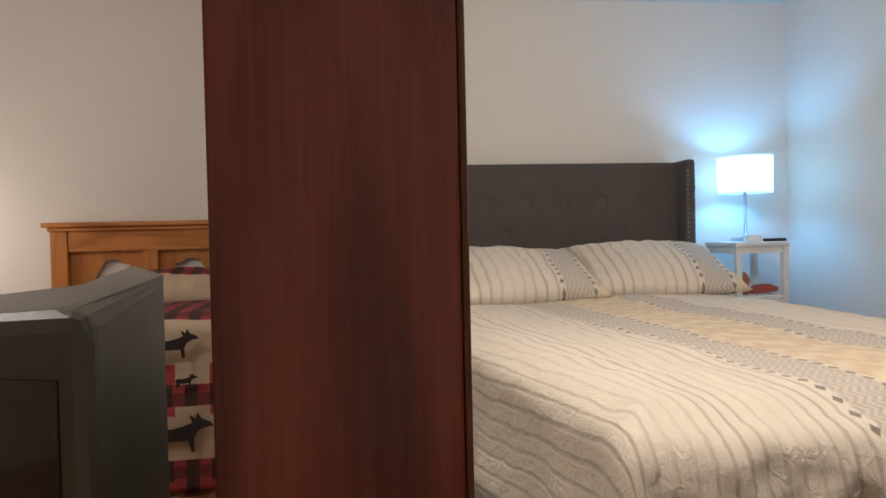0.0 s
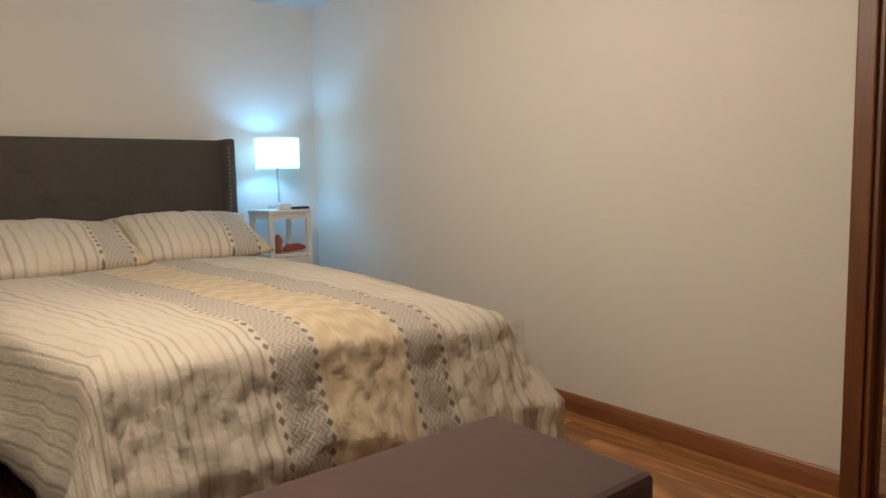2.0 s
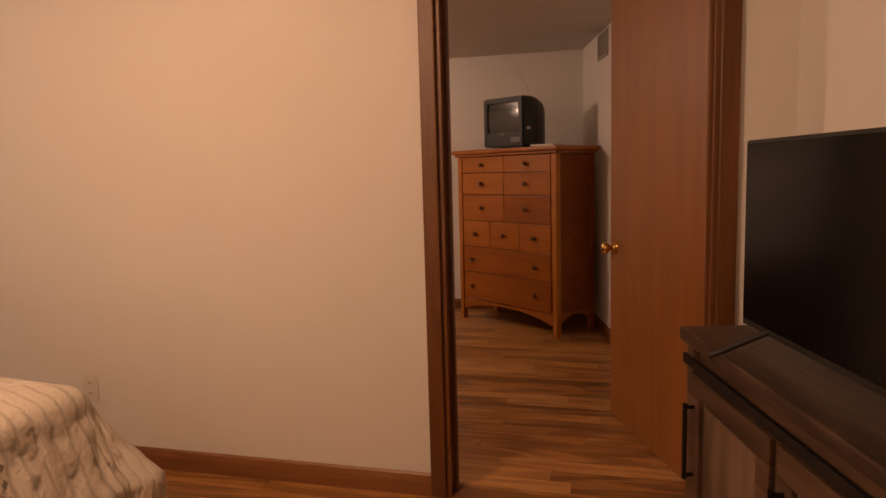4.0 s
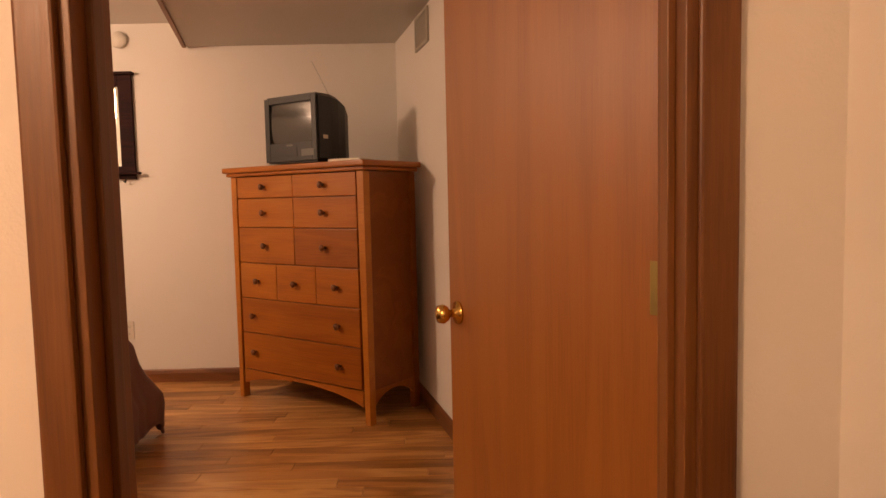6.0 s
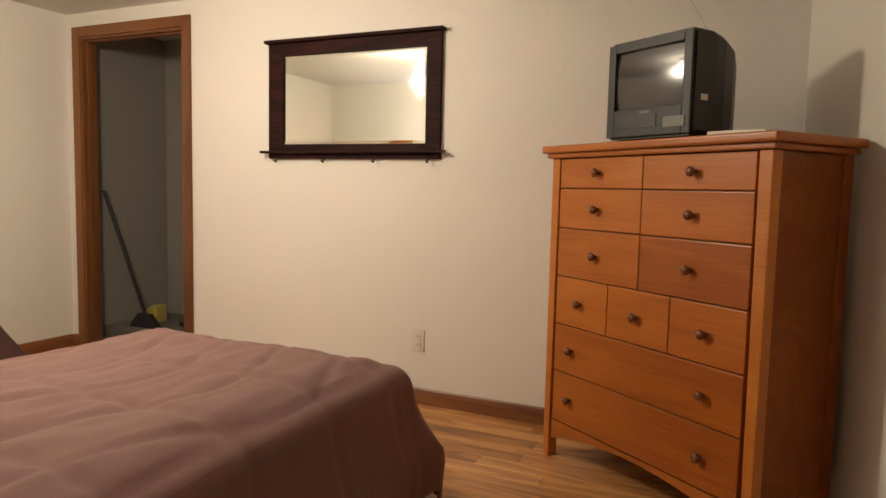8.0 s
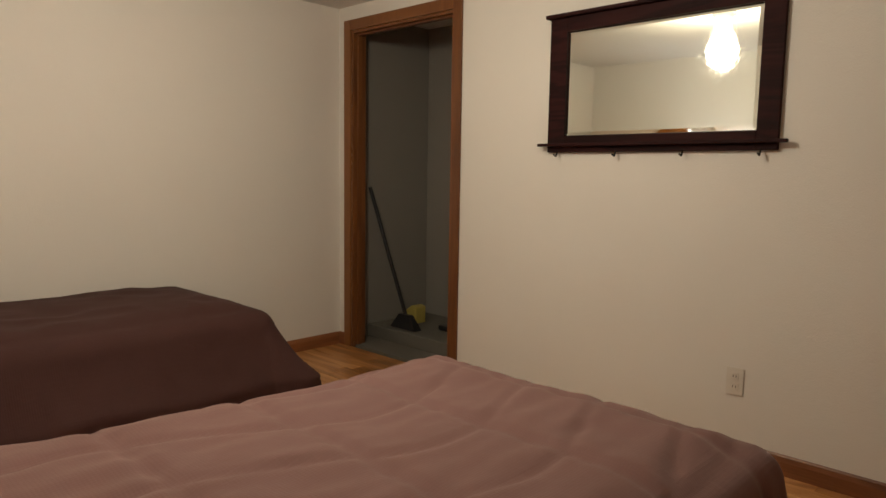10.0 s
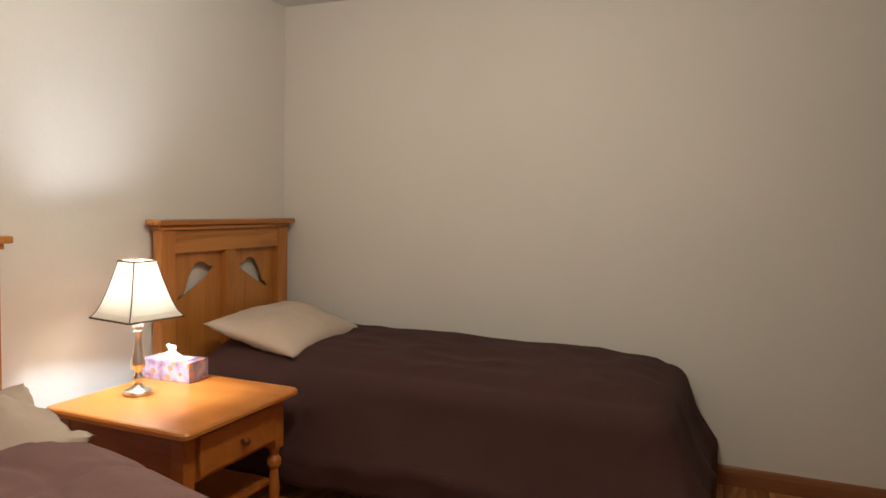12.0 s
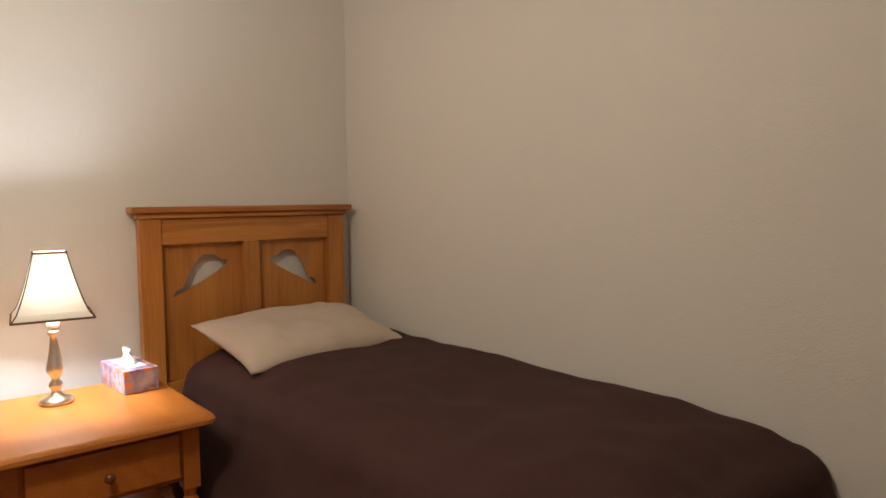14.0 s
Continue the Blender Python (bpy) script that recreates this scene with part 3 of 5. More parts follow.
def spread_hook(x, y, z, u, v):
    # raised towards the pillows; lifted hem on the near side of the foot
    k = min(1.0, max(0.0, (v + 1.0) / 0.85))
    if v < -2.54:
        ridge = abs(noise.noise(Vector((u * 16 + v * 12, v * 14 - u * 5, 4.2)))) + 0.5 * abs(noise.noise(Vector((u * 34, v * 26, 9.2))))
        y += 0.024 * (ridge - 0.3) * min(1.0, (-2.54 - v) / 0.12)
    if u < -2.20:
        q = min(1.0, max(0.0, (v + 2.1) / 1.6))
        z = 0.63 - (0.63 - z) * (1 - 0.62 * q) if z < 0.63 else z
        x = -2.20 + (x + 2.20) * (0.5 + 0.45 * min(1.0, max(0.0, (v + 1.2) / 0.7)))
    x += 0.22 * min(1.0, max(0.0, (-v - 0.9) / 1.6)) * min(1.0, max(0.0, 1 - (u + 2.2) / 0.6))
    z -= 0.04 * min(1.0, max(0.0, (-1.9 - v) / 0.6)) * min(1.0, max(0.0, (u + 1.5) / 0.6)) * min(1.0, z / 0.6)
    z += 0.07 * k ** 1.5 * max(0.0, min(1.0, (z - 0.1) / 0.4))
    return x, y, z


drape("bedspread", -2.20, -0.75, -2.54, -0.16, 0.672, (0.42, 0.38, 0.50, 0.0), M["spread"], label="cream bedspread with stripes and dark diamond chains on the grey bed", uv_mid=(-1.42, -2.6), shear=-0.25, wrinkle=0.013, fold=0.022, flare=0.10, seed=3, hem=0.06, edge_r=0.06, hook=spread_hook)

for x, y, z, rx, rz, s in ((-1.73, -0.68, 0.772, 20, 3, 2), (-1.07, -0.60, 0.782, 22, -3, 5)):
    p = pillow("pillow", 0.70, 0.50, 0.17, pose(x, y, z, rx, 0, rz), M["spread"], "cream striped pillow sham with diamond chains leaning on another pillow", seed=s)
pillow("pillow", 0.72, 0.48, 0.16, pose(-1.86, -0.40, 0.785, 20, 0, 0), M["sheet"], "plain cream pillow tucked under the bedspread", seed=8)
pillow("pillow", 0.72, 0.48, 0.16, pose(-1.06, -0.36, 0.785, 20, 0, 0), M["sheet"], "plain cream pillow tucked under the bedspread", seed=9)


def bench():
    b = thing("storage_bench", pose(0, 0, 0), "low plum-brown upholstered bench at the foot of the grey bed", "bench")
    box("seat", -2.20, -3.46, 0.33, -1.15, -2.98, 0.452, M["bench"], b, 0.03, seg=4, smooth=False)
    box("body", -2.18, -3.44, 0.04, -1.17, -3.0, 0.329, M["bench"], b, 0.012)
    for x in (-2.15, -1.22):
        for y in (-3.41, -3.04):
            bm = bmesh.new()
            lathe(bm, [(0.014, 0.0), (0.02, 0.045)], x, y, 14)
            part("leg", bm, M["black"], b)


bench()


def tall_cabinet():
    x0, x1, y0, y1 = -2.655, -2.37, -0.585, -0.295
    c = thing("bathroom_style_cabinet", pose(0, 0, 0), "narrow white cabinet with open shelf and two drawers beside the bed", "cabinet")
    for x in (x0, x1 - 0.022):
        for y in (y0, y1 - 0.022):
            box("leg", x, y, 0, x + 0.022, y + 0.022, 0.84, M["white"], c, 0.002)
    box("top", x0 - 0.004, y0 - 0.006, 0.842, x1 + 0.004, y1 + 0.004, 0.865, M["white"], c, 0.004)
    box("rail", x0 + 0.0225, y0 + 0.004, 0.807, x1 - 0.0225, y0 + 0.018, 0.841, M["white"], c, 0.002)
    box("shelf", x0 + 0.002, y0 + 0.003, 0.560, x1 - 0.002, y1 - 0.002, 0.574, M["white"], c, 0.002)
    box("side_panel", x0 + 0.006, y0 + 0.0225, 0.10, x0 + 0.016, y1 - 0.0225, 0.559, M["white"], c, 0.001)
    box("side_panel", x1 - 0.016, y0 + 0.0225, 0.10, x1 - 0.006, y1 - 0.0225, 0.559, M["white"], c, 0.001)
    box("back_panel", x0 + 0.0225, y1 - 0.012, 0.10, x1 - 0.0225, y1 - 0.006, 0.841, M["white"], c, 0.001)
    box("rail", x1 - 0.016, y0 + 0.0225, 0.68, x1 - 0.006, y1 - 0.0225, 0.70, M["white"], c, 0.001)
    for z0, z1 in ((0.335, 0.550), (0.105, 0.327)):
        bm = bmesh.new()
        xa, xb, xm = x0 + 0.024, x1 - 0.024, (x0 + x1) / 2
        prof = [(xa, z0), (xb, z0), (xb, z1), (xm + 0.045, z1), (xm + 0.030, z1 - 0.022), (xm - 0.030, z1 - 0.022), (xm - 0.045, z1), (xa, z1)]
        fr = [bm.verts.new((x, y0 + 0.003, z)) for x, z in prof]
        bk = [bm.verts.new((x, y0 + 0.019, z)) for x, z in prof]
        bm.faces.new(fr), bm.faces.new(bk[::-1])
        for i in range(len(prof)):
            j = (i + 1) % len(prof)
            bm.faces.new((fr[i], bk[i], bk[j], fr[j]))
        d = part("drawer_front", bm, M["white"], c)
        # black block behind the notch stands in for the drawer's shaded inside
        box("handle_hole", xm - 0.05, y0 + 0.05, z1 - 0.035, xm + 0.05, y0 + 0.06, z1, M["black"], d, 0)


tall_cabinet()


def white_nightstand():
    x0, x1, y0, y1 = -0.543, -0.262, -0.395, -0.095
    c = thing("white_nightstand", pose(0, 0, 0), "small white open bedside table with shelves beside the grey bed", "nightstand")
    box("top", x0 - 0.005, y0 - 0.005, 0.865, x1 + 0.005, y1 + 0.005, 0.887, M["white"], c, 0.004)
    for x in (x0, x1 - 0.03):
        for y in (y0, y1 - 0.03):
            box("leg", x, y, 0, x + 0.03, y + 0.03, 0.864, M["white"], c, 0.003)
    for z in (0.60, 0.22):
        box("shelf", x0 + 0.004, y0 + 0.004, z, x1 - 0.004, y1 - 0.004, z + 0.016, M["white"], c, 0.002)
    box("rail", x0 + 0.031, y0 + 0.006, 0.83, x1 - 0.031, y0 + 0.02, 0.864, M["white"], c, 0.001)
    box("rail", x0 + 0.006, y0 + 0.031, 0.83, x0 + 0.02, y1 - 0.031, 0.864, M["white"], c, 0.001)
    box("drawer_front", x0 + 0.031, y0 + 0.003, 0.44, x1 - 0.031, y0 + 0.018, 0.592, M["white"], c, 0.002)


white_nightstand()


def lamp_a():
    c = thing("table_lamp", pose(-0.39, -0.22, 0.887), "lit lamp with white drum shade and chrome stem on white nightstand", "lamp")
    bm = bmesh.new()
    box_bm(bm, -0.055, -0.055, 0, 0.055, 0.055, 0.022)
    bevelled(bm, 0.003)
    part("base", bm, M["chrome"], c)
    bm = bmesh.new()
    lathe(bm, [(0.008, 0.022), (0.008, 0.27), (0.014, 0.275), (0.014, 0.32), (0.004, 0.33)], steps=16)
    part("stem", bm, M["chrome"], c, smooth=True)
    bm = bmesh.new()
    n = 40
    rr = [(0.134, 0.255), (0.138, 0.444)]
    for off in (0.0, -0.003):
        rings = [[bm.verts.new(((r + off) * math.cos(2 * math.pi * i / n), (r + off) * math.sin(2 * math.pi * i / n), z)) for i in range(n)] for r, z in rr]
        for i in range(n):
            bm.faces.new((rings[0][i], rings[0][(i + 1) % n], rings[1][(i + 1) % n], rings[1][i]))
    part("shade", bm, M["shade_a"], c, smooth=True)


lamp_a()
box("remote_control", -0.37, -0.375, 0.8875, -0.26, -0.335, 0.903, M["black"], bevel=0.004, label="black remote control lying on the white nightstand", category="remote control")
box("clock_box", -0.46, -0.365, 0.8875, -0.38, -0.32, 0.925, M["white"], bevel=0.006, label="small white box on the white nightstand", category="box")


def figurine():
    bm = bmesh.new()
    lathe(bm, [(0.02, 0), (0.035, 0.02), (0.025, 0.05), (0.032, 0.075), (0.02, 0.10), (0.008, 0.115)], 0, 0, 18)
    part("vase", bm, M["terracotta"], None, "small reddish-brown clay ornament on the white nightstand's shelf", True, at=pose(-0.45, -0.30, 0.6162), category="ornament")
    bm = bmesh.new()
    prof = [(0.0, 0.0), (0.14, 0.008), (0.15, 0.03), (0.10, 0.05), (0.03, 0.045), (0.0, 0.02)]
    a = [bm.verts.new((x, -0.025, z)) for x, z in prof]
    b = [bm.verts.new((x, 0.025, z)) for x, z in prof]
    bm.faces.new(a), bm.faces.new(b[::-1])
    for i in range(len(prof)):
        j = (i + 1) % len(prof)
        bm.faces.new((a[i], b[i], b[j], a[j]))
    bevelled(bm, 0.006)
    part("wooden_shoe", bm, M["red"], None, "small red-brown carved ornament on the white nightstand's shelf", at=pose(-0.40, -0.27, 0.6162), category="ornament")


figurine()


def outlet(name, m, label):
    o = thing(name, m, label, "power outlet")
    bm = bmesh.new()
    box_bm(bm, -0.035, 0, -0.057, 0.035, 0.006, 0.057)
    bevelled(bm, 0.003)
    plate = part("cover_plate", bm, M["ivory"], o)
    for z in (-0.022, 0.022):
        bm = bmesh.new()
        box_bm(bm, -0.016, 0.006, z - 0.014, 0.016, 0.009, z + 0.014)
        bevelled(bm, 0.002)
        s = part("socket", bm, M["ivory"], o)
        bm = bmesh.new()
        for x in (-0.006, 0.006):
            box_bm(bm, x - 0.0012, 0.009, z - 0.004, x + 0.0012, 0.0094, z + 0.006)
        part("slot", bm, M["black"], s)


outlet("power_outlet", pose(WX0 - 0.0005, -1.945, 0.315, 0, 0, 90), "ivory double power outlet low on the wall beside the grey bed")
outlet("power_outlet", pose(EAST - 0.0005, -2.035, 0.335, 0, 0, 90), "ivory double power outlet low on the wall under the mirror")


def console():
    c = thing("tv_console", pose(-0.36, -4.20, 0, 0, 0, ANG + 180), "dark rustic wooden television console with barn-style doors", "cabinet")
    L, D, H = 1.55, 0.395, 0.735
    box("worktop", 0, 0.0, H - 0.035, L, D, H, M["barn"], c, 0.006, at=None)
    box("body", 0.03, 0.03, 0.10, L - 0.03, D - 0.01, H - 0.036, M["barn"], c, 0.004)
    for x in (0.02, L - 0.07):
        for y in (0.015, D - 0.06):
            box("leg", x, y, 0.0, x + 0.05, y + 0.05, H - 0.036, M["barn"], c, 0.004)
    for k in range(3):
        a = 0.08 + k * 0.47
        d = tagged(new("door"), "barn-style door with a lighter panel and black iron handle")
        d.parent = c
        box("panel", a, 0.016, 0.14, a + 0.44, 0.029, H - 0.10, M["barnlight"], d, 0.002)
        for z0, z1 in ((0.14, 0.20), (H - 0.16, H - 0.10)):
            box("rail", a, 0.004, z0, a + 0.44, 0.0155, z1, M["barn"], d, 0.002)
        for x in (a, a + 0.38):
            box("stile", x, 0.0035, 0.20, x + 0.06, 0.0155, H - 0.16, M["barn"], d, 0.002)
        bm = bmesh.new()
        rod(bm, (a + 0.03, -0.02, 0.36), (a + 0.03, -0.02, 0.56), 0.006)
        rod(bm, (a + 0.03, -0.02, 0.37), (a + 0.03, 0.004, 0.37), 0.005)
        rod(bm, (a + 0.03, -0.02, 0.55), (a + 0.03, 0.004, 0.55), 0.005)
        part("handle", bm, M["iron"], d)
    box("slide_rail", 0.04, -0.004, H - 0.085, L - 0.04, 0.006, H - 0.06, M["iron"], c, 0.002)


console()


def flat_tv():
    c = thing("flat_television", pose(-0.57, -4.335, 0.736, 0, 0, ANG + 180), "large black flat-screen television standing on the dark console", "television")
    bm = bmesh.new()
    box_bm(bm, 0, -0.015, 0.06, 0.90, 0.02, 0.478)
    bevelled(bm, 0.004)
    part("casing", bm, M["black"], c)
    box("screen", 0.008, -0.0175, 0.076, 0.892, -0.0155, 0.470, M["lcd"], c, 0)
    for x in (0.13, 0.77):
        bm = bmesh.new()
        rod(bm, (x, 0.0, 0.075), (x - 0.05, -0.12, 0.006), 0.007)
        rod(bm, (x, 0.0, 0.075), (x + 0.05, 0.11, 0.006), 0.007)
        part("foot", bm, M["black"], c)


flat_tv()


# ---- the open door between the rooms ----
def open_door():
    d = tagged(new("door_1"), "flat brown wood-veneer interior door standing open against the wall", "door")
    d.matrix_world = pose(0.125, -4.332, 0, 0, 0, 22)
    box("door_leaf", 0.015, -0.035, 0.012, 0.885, 0.0, 2.015, M["door"], d, 0.002)
    bm = bmesh.new()
    for s in (1, -1):
        y = 0.0 if s > 0 else -0.035
        pts = [(0.032, 0.0), (0.032, 0.006), (0.012, 0.010), (0.011, 0.028), (0.020, 0.034), (0.027, 0.046), (0.024, 0.060), (0.010, 0.066)]
        n0 = len(bm.verts)
        lathe(bm, pts, 0, 0, 20)
        bmesh.ops.transform(bm, matrix=pose(0.825, y, 0.80, -90 * s, 0, 0), verts=list(bm.verts)[n0:])
    part("door_handle", bm, M["brass"], d, "polished brass round door knob", True)
    for z in (0.25, 0.96, 1.78):
        bm = bmesh.new()
        rod(bm, (-0.004, 0.006, z - 0.05), (-0.004, 0.006, z + 0.05), 0.007, 10)
        box_bm(bm, 0.0, 0.0005, z - 0.045, 0.032, 0.0025, z + 0.045)
        part("hinge", bm, M["hinge"], d)


open_door()


# ---- second bedroom ----
def dresser():
    a = math.degrees(math.atan2(-0.807, -0.59))
    c = thing("tall_dresser", pose(2.895, -2.82, 0, 0, 0, a), "tall orange-brown wooden dresser with many closed drawers and dark knobs", "dresser")
    L, D, H = 1.0, 0.41, 1.31
    mt = M["maple"]
    # local x runs along the front, local y towards the back
    box("top", -0.035, -0.035, H - 0.03, L + 0.035, D + 0.01, H, mt, c, 0.009, seg=3)
    box("top_moulding", -0.018, -0.018, H - 0.05, L + 0.018, D, H - 0.031, mt, c, 0.006)
    for x in (0.0, L - 0.045):
        for y in (0.0, D - 0.05):
            bm = bmesh.new()
            vs = box_bm(bm, x, y, 0.0, x + 0.045, y + 0.045, H - 0.051)
            inner = 0.012 if x == 0.0 else -0.012
            for v in vs[:4]:
                if (x == 0.0 and v.co.x > x + 0.02) or (x > 0 and v.co.x < x + 0.02):
                    v.co.x -= inner
            bevelled(bm, 0.003)
            part("leg", bm, mt, c)
    box("side_panel", 0.008, 0.046, 0.16, 0.024, D - 0.051, H - 0.052, mt, c, 0.002)
    box("side_panel", L - 0.024, 0.046, 0.16, L - 0.008, D - 0.051, H - 0.052, mt, c, 0.002)
    box("back_panel", 0.046, D - 0.02, 0.16, L - 0.046, D - 0.008, H - 0.052, mt, c, 0.001)
    box("carcass", 0.046, 0.022, 0.17, L - 0.046, D - 0.022, H - 0.055, M["maple"], c, 0)
    # arched apron in front and on the visible side
    for side in range(2):
        bm = bmesh.new()
        n = 18
        f, b = [], []
        W0, W1 = (0.046, L - 0.046) if side == 0 else (0.046, D - 0.051)
        for i in range(n + 1):
            q = i / n
            s = W0 + (W1 - W0) * q
            arch = 0.085 + 0.065 * math.sin(math.pi * q) ** 0.7
            for z, lst in ((arch, f), (0.168, b)):
                lst.append((s, z))
        outer = [[bm.verts.new((s, 0.004, z) if side == 0 else (L - 0.006, s, z)) for s, z in lst] for lst in (f, b)]
        inn = [[bm.verts.new((s, 0.018, z) if side == 0 else (L - 0.02, s, z)) for s, z in lst] for lst in (f, b)]
        for i in range(n):
            bm.faces.new((outer[0][i], outer[0][i + 1], outer[1][i + 1], outer[1][i]))
            bm.faces.new((inn[0][i + 1], inn[0][i], inn[1][i], inn[1][i + 1]))
            bm.faces.new((outer[0][i], inn[0][i], inn[0][i + 1], outer[0][i + 1]))
            bm.faces.new((outer[1][i + 1], inn[1][i + 1], inn[1][i], outer[1][i]))
        part("apron", bm, mt, c)
    x0, x1 = 0.05, L - 0.05
    rows = [(1.140, 1.256, 2), (0.980, 1.136, 2), (0.782, 0.976, 2), (0.584, 0.778, 3), (0.387, 0.580, 1), (0.175, 0.383, 1)]
    for z0, z1, n in rows:
        w = (x1 - x0) / n
        for k in range(n):
            a0, a1 = x0 + k * w + 0.002, x0 + (k + 1) * w - 0.002
            bm = bmesh.new()
            box_bm(bm, a0, 0.001, z0, a1, 0.0215, z1)
            bevelled(bm, 0.004)
            d = part("drawer_front", bm, mt, c)
            for kx in ([(a0 + a1) / 2] if n > 1 else [x0 + w * 0.12, x1 - w * 0.16]):
                bm = bmesh.new()
                lathe(bm, [(0.007, 0.0), (0.007, 0.012), (0.016, 0.018), (0.017, 0.026), (0.010, 0.032), (0.002, 0.033)], 0, 0, 14)
                bmesh.ops.transform(bm, matrix=pose(kx, 0.001, (z0 + z1) / 2, 90, 0, 0), verts=bm.verts)
                part("knob", bm, M["knobwood"], d, "dark round wooden knob", True)
    return c


DR = dresser()


def crt():
    a = math.degrees(math.atan2(-0.807, -0.59))
    c = thing("crt_television", pose(2.895, -2.82, 1.311, 0, 0, a) @ pose(0.30, 0.015, 0, 0, 0, 2), "small black tube television with video player on the tall dresser", "television")
    W_, H_, D_ = 0.385, 0.358, 0.34
    bm = bmesh.new()
    secs = [(0.0, 0.0, 0.0), (0.10, 0.0, 0.0), (0.16, 0.010, 0.008), (0.24, 0.035, 0.03), (0.31, 0.075, 0.07), (D_, 0.12, 0.13)]
    rings = []
    for y, ix, iz in secs:
        q = [(ix, 0.008), (W_ - ix, 0.008), (W_ - ix, H_ - iz), (ix, H_ - iz)]
        ring = []
        for i, (x, z) in enumerate(q):
            px, pz = q[i - 1]
            nx_, nz_ = q[(i + 1) % 4]
            for tx, tz in ((px, pz), (nx_, nz_)):
                L = math.hypot(tx - x, tz - z)
                ring.append(bm.verts.new((x + (tx - x) * 0.018 / L, y, z + (tz - z) * 0.018 / L)))
        rings.append(ring)
    for r0, r1 in zip(rings, rings[1:]):
        for i in range(8):
            bm.faces.new((r0[i], r0[(i + 1) % 8], r1[(i + 1) % 8], r1[i]))
    bm.faces.new(rings[0][::-1]), bm.faces.new(rings[-1])
    part("casing", bm, M["black"], c)
    # bezel frame
    bm = bmesh.new()
    for x0, x1, z0, z1 in ((0.006, 0.040, 0.015, H_ - 0.008), (W_ - 0.040, W_ - 0.006, 0.015, H_ - 0.008), (0.0405, W_ - 0.0405, H_ - 0.04, H_ - 0.008), (0.0405, W_ - 0.0405, 0.015, 0.112)):
        box_bm(bm, x0, -0.014, z0, x1, 0.001, z1)
    bevelled(bm, 0.003)
    part("bezel", bm, M["charcoal"], c)
    bm = bmesh.new()
    g = []
    for i in range(13):
        row = []
        for j in range(11):
            s, t_ = i / 6 - 1, j / 5 - 1
            row.append(bm.verts.new((0.1925 + s * 0.155, -0.012 + 0.013 * (s * s + t_ * t_) / 2, 0.217 + t_ * 0.104)))
        g.append(row)
    for i in range(12):
        for j in range(10):
            bm.faces.new((g[i][j], g[i + 1][j], g[i + 1][j + 1], g[i][j + 1]))
    part("screen", bm, M["screen"], c, "dark curved glass screen", True)
    box("cassette_flap", 0.07, -0.0165, 0.045, 0.24, -0.0145, 0.088, M["black"], c, 0)
    box("button_panel", 0.272, -0.0165, 0.04, 0.36, -0.0145, 0.075, M["silver"], c, 0)
    box("badge", 0.165, -0.0162, 0.094, 0.21, -0.0145, 0.103, M["silver"], c, 0)
    box("sticker", W_ - 0.001, 0.03, 0.125, W_ + 0.0005, 0.065, 0.145, M["paper"], c, 0)
    for i, ax in enumerate((0.14,)):
        bm = bmesh.new()
        rod(bm, (0.30, 0.20, H_ - 0.02), (0.12, 0.24, H_ + 0.22), 0.0012, 6)
        part("antenna", bm, M["chrome"], c)


crt()
papers = thing("paper_stack", pose(2.895, -2.82, 1.3108, 0, 0, math.degrees(math.atan2(-0.807, -0.59))) @ pose(0.74, 0.03, 0, 0, 0, 5), "thin stack of cream papers lying on the tall dresser", "papers")
for k in range(5):
    bm = bmesh.new()
    box_bm(bm, 0, 0, k * 0.0032, 0.20 - k * 0.004, 0.14, k * 0.0032 + 0.003, 0, pose(0, 0, 0, 0, 0, k * 1.5))
    part("sheet", bm, M["paper"], papers)



def wall_mirror():
    c = thing("wall_mirror", pose(EAST, 0, 0), "wide mirror in a dark wooden frame with hooks, on the wall", "mirror")
    y0, y1, z0, z1 = -2.142, -1.078, 1.275, 1.904
    g0, g1, h0, h1 = -2.060, -1.172, 1.352, 1.840
    mt = M["espresso"]
    box("frame_stile", -0.024, y0, z0, -0.001, g0, z1, mt, c, 0.003)
    box("frame_stile", -0.024, g1, z0, -0.001, y1, z1, mt, c, 0.003)
    box("frame_rail", -0.0245, g0, z0, -0.001, g1, h0, mt, c, 0.003)
    box("frame_rail", -0.0245, g0, h1, -0.001, g1, z1, mt, c, 0.003)
    box("cornice", -0.05, y0 - 0.015, z1 + 0.0005, -0.001, y1 + 0.015, z1 + 0.018, mt, c, 0.004)
    box("ledge", -0.055, y0 - 0.04, z0 + 0.028, -0.0255, y1 + 0.04, z0 + 0.042, mt, c, 0.003)
    bm = bmesh.new()
    b = 0.018
    o = [bm.verts.new((-0.010, y, z)) for y, z in ((g0, h0), (g1, h0), (g1, h1), (g0, h1))]
    i_ = [bm.verts.new((-0.013, y, z)) for y, z in ((g0 + b, h0 + b), (g1 - b, h0 + b), (g1 - b, h1 - b), (g0 + b, h1 - b))]
    bm.faces.new(i_)
    for k in range(4):
        bm.faces.new((o[k], o[(k + 1) % 4], i_[(k + 1) % 4], i_[k]))
    part("mirror_glass", bm, M["mirror"], c)
    box("backing", -0.008, g0, h0, -0.003, g1, h1, M["black"], c, 0)
    for k in range(4):
        y = y0 + 0.06 + k * (y1 - y0 - 0.12) / 3
        bm = bmesh.new()
        rod(bm, (-0.02, y, z0 + 0.01), (-0.035, y, z0 - 0.02), 0.004, 8)
        rod(bm, (-0.035, y, z0 - 0.02), (-0.055, y, z0 - 0.012), 0.004, 8)
        part("hook", bm, M["iron"], c)


wall_mirror()

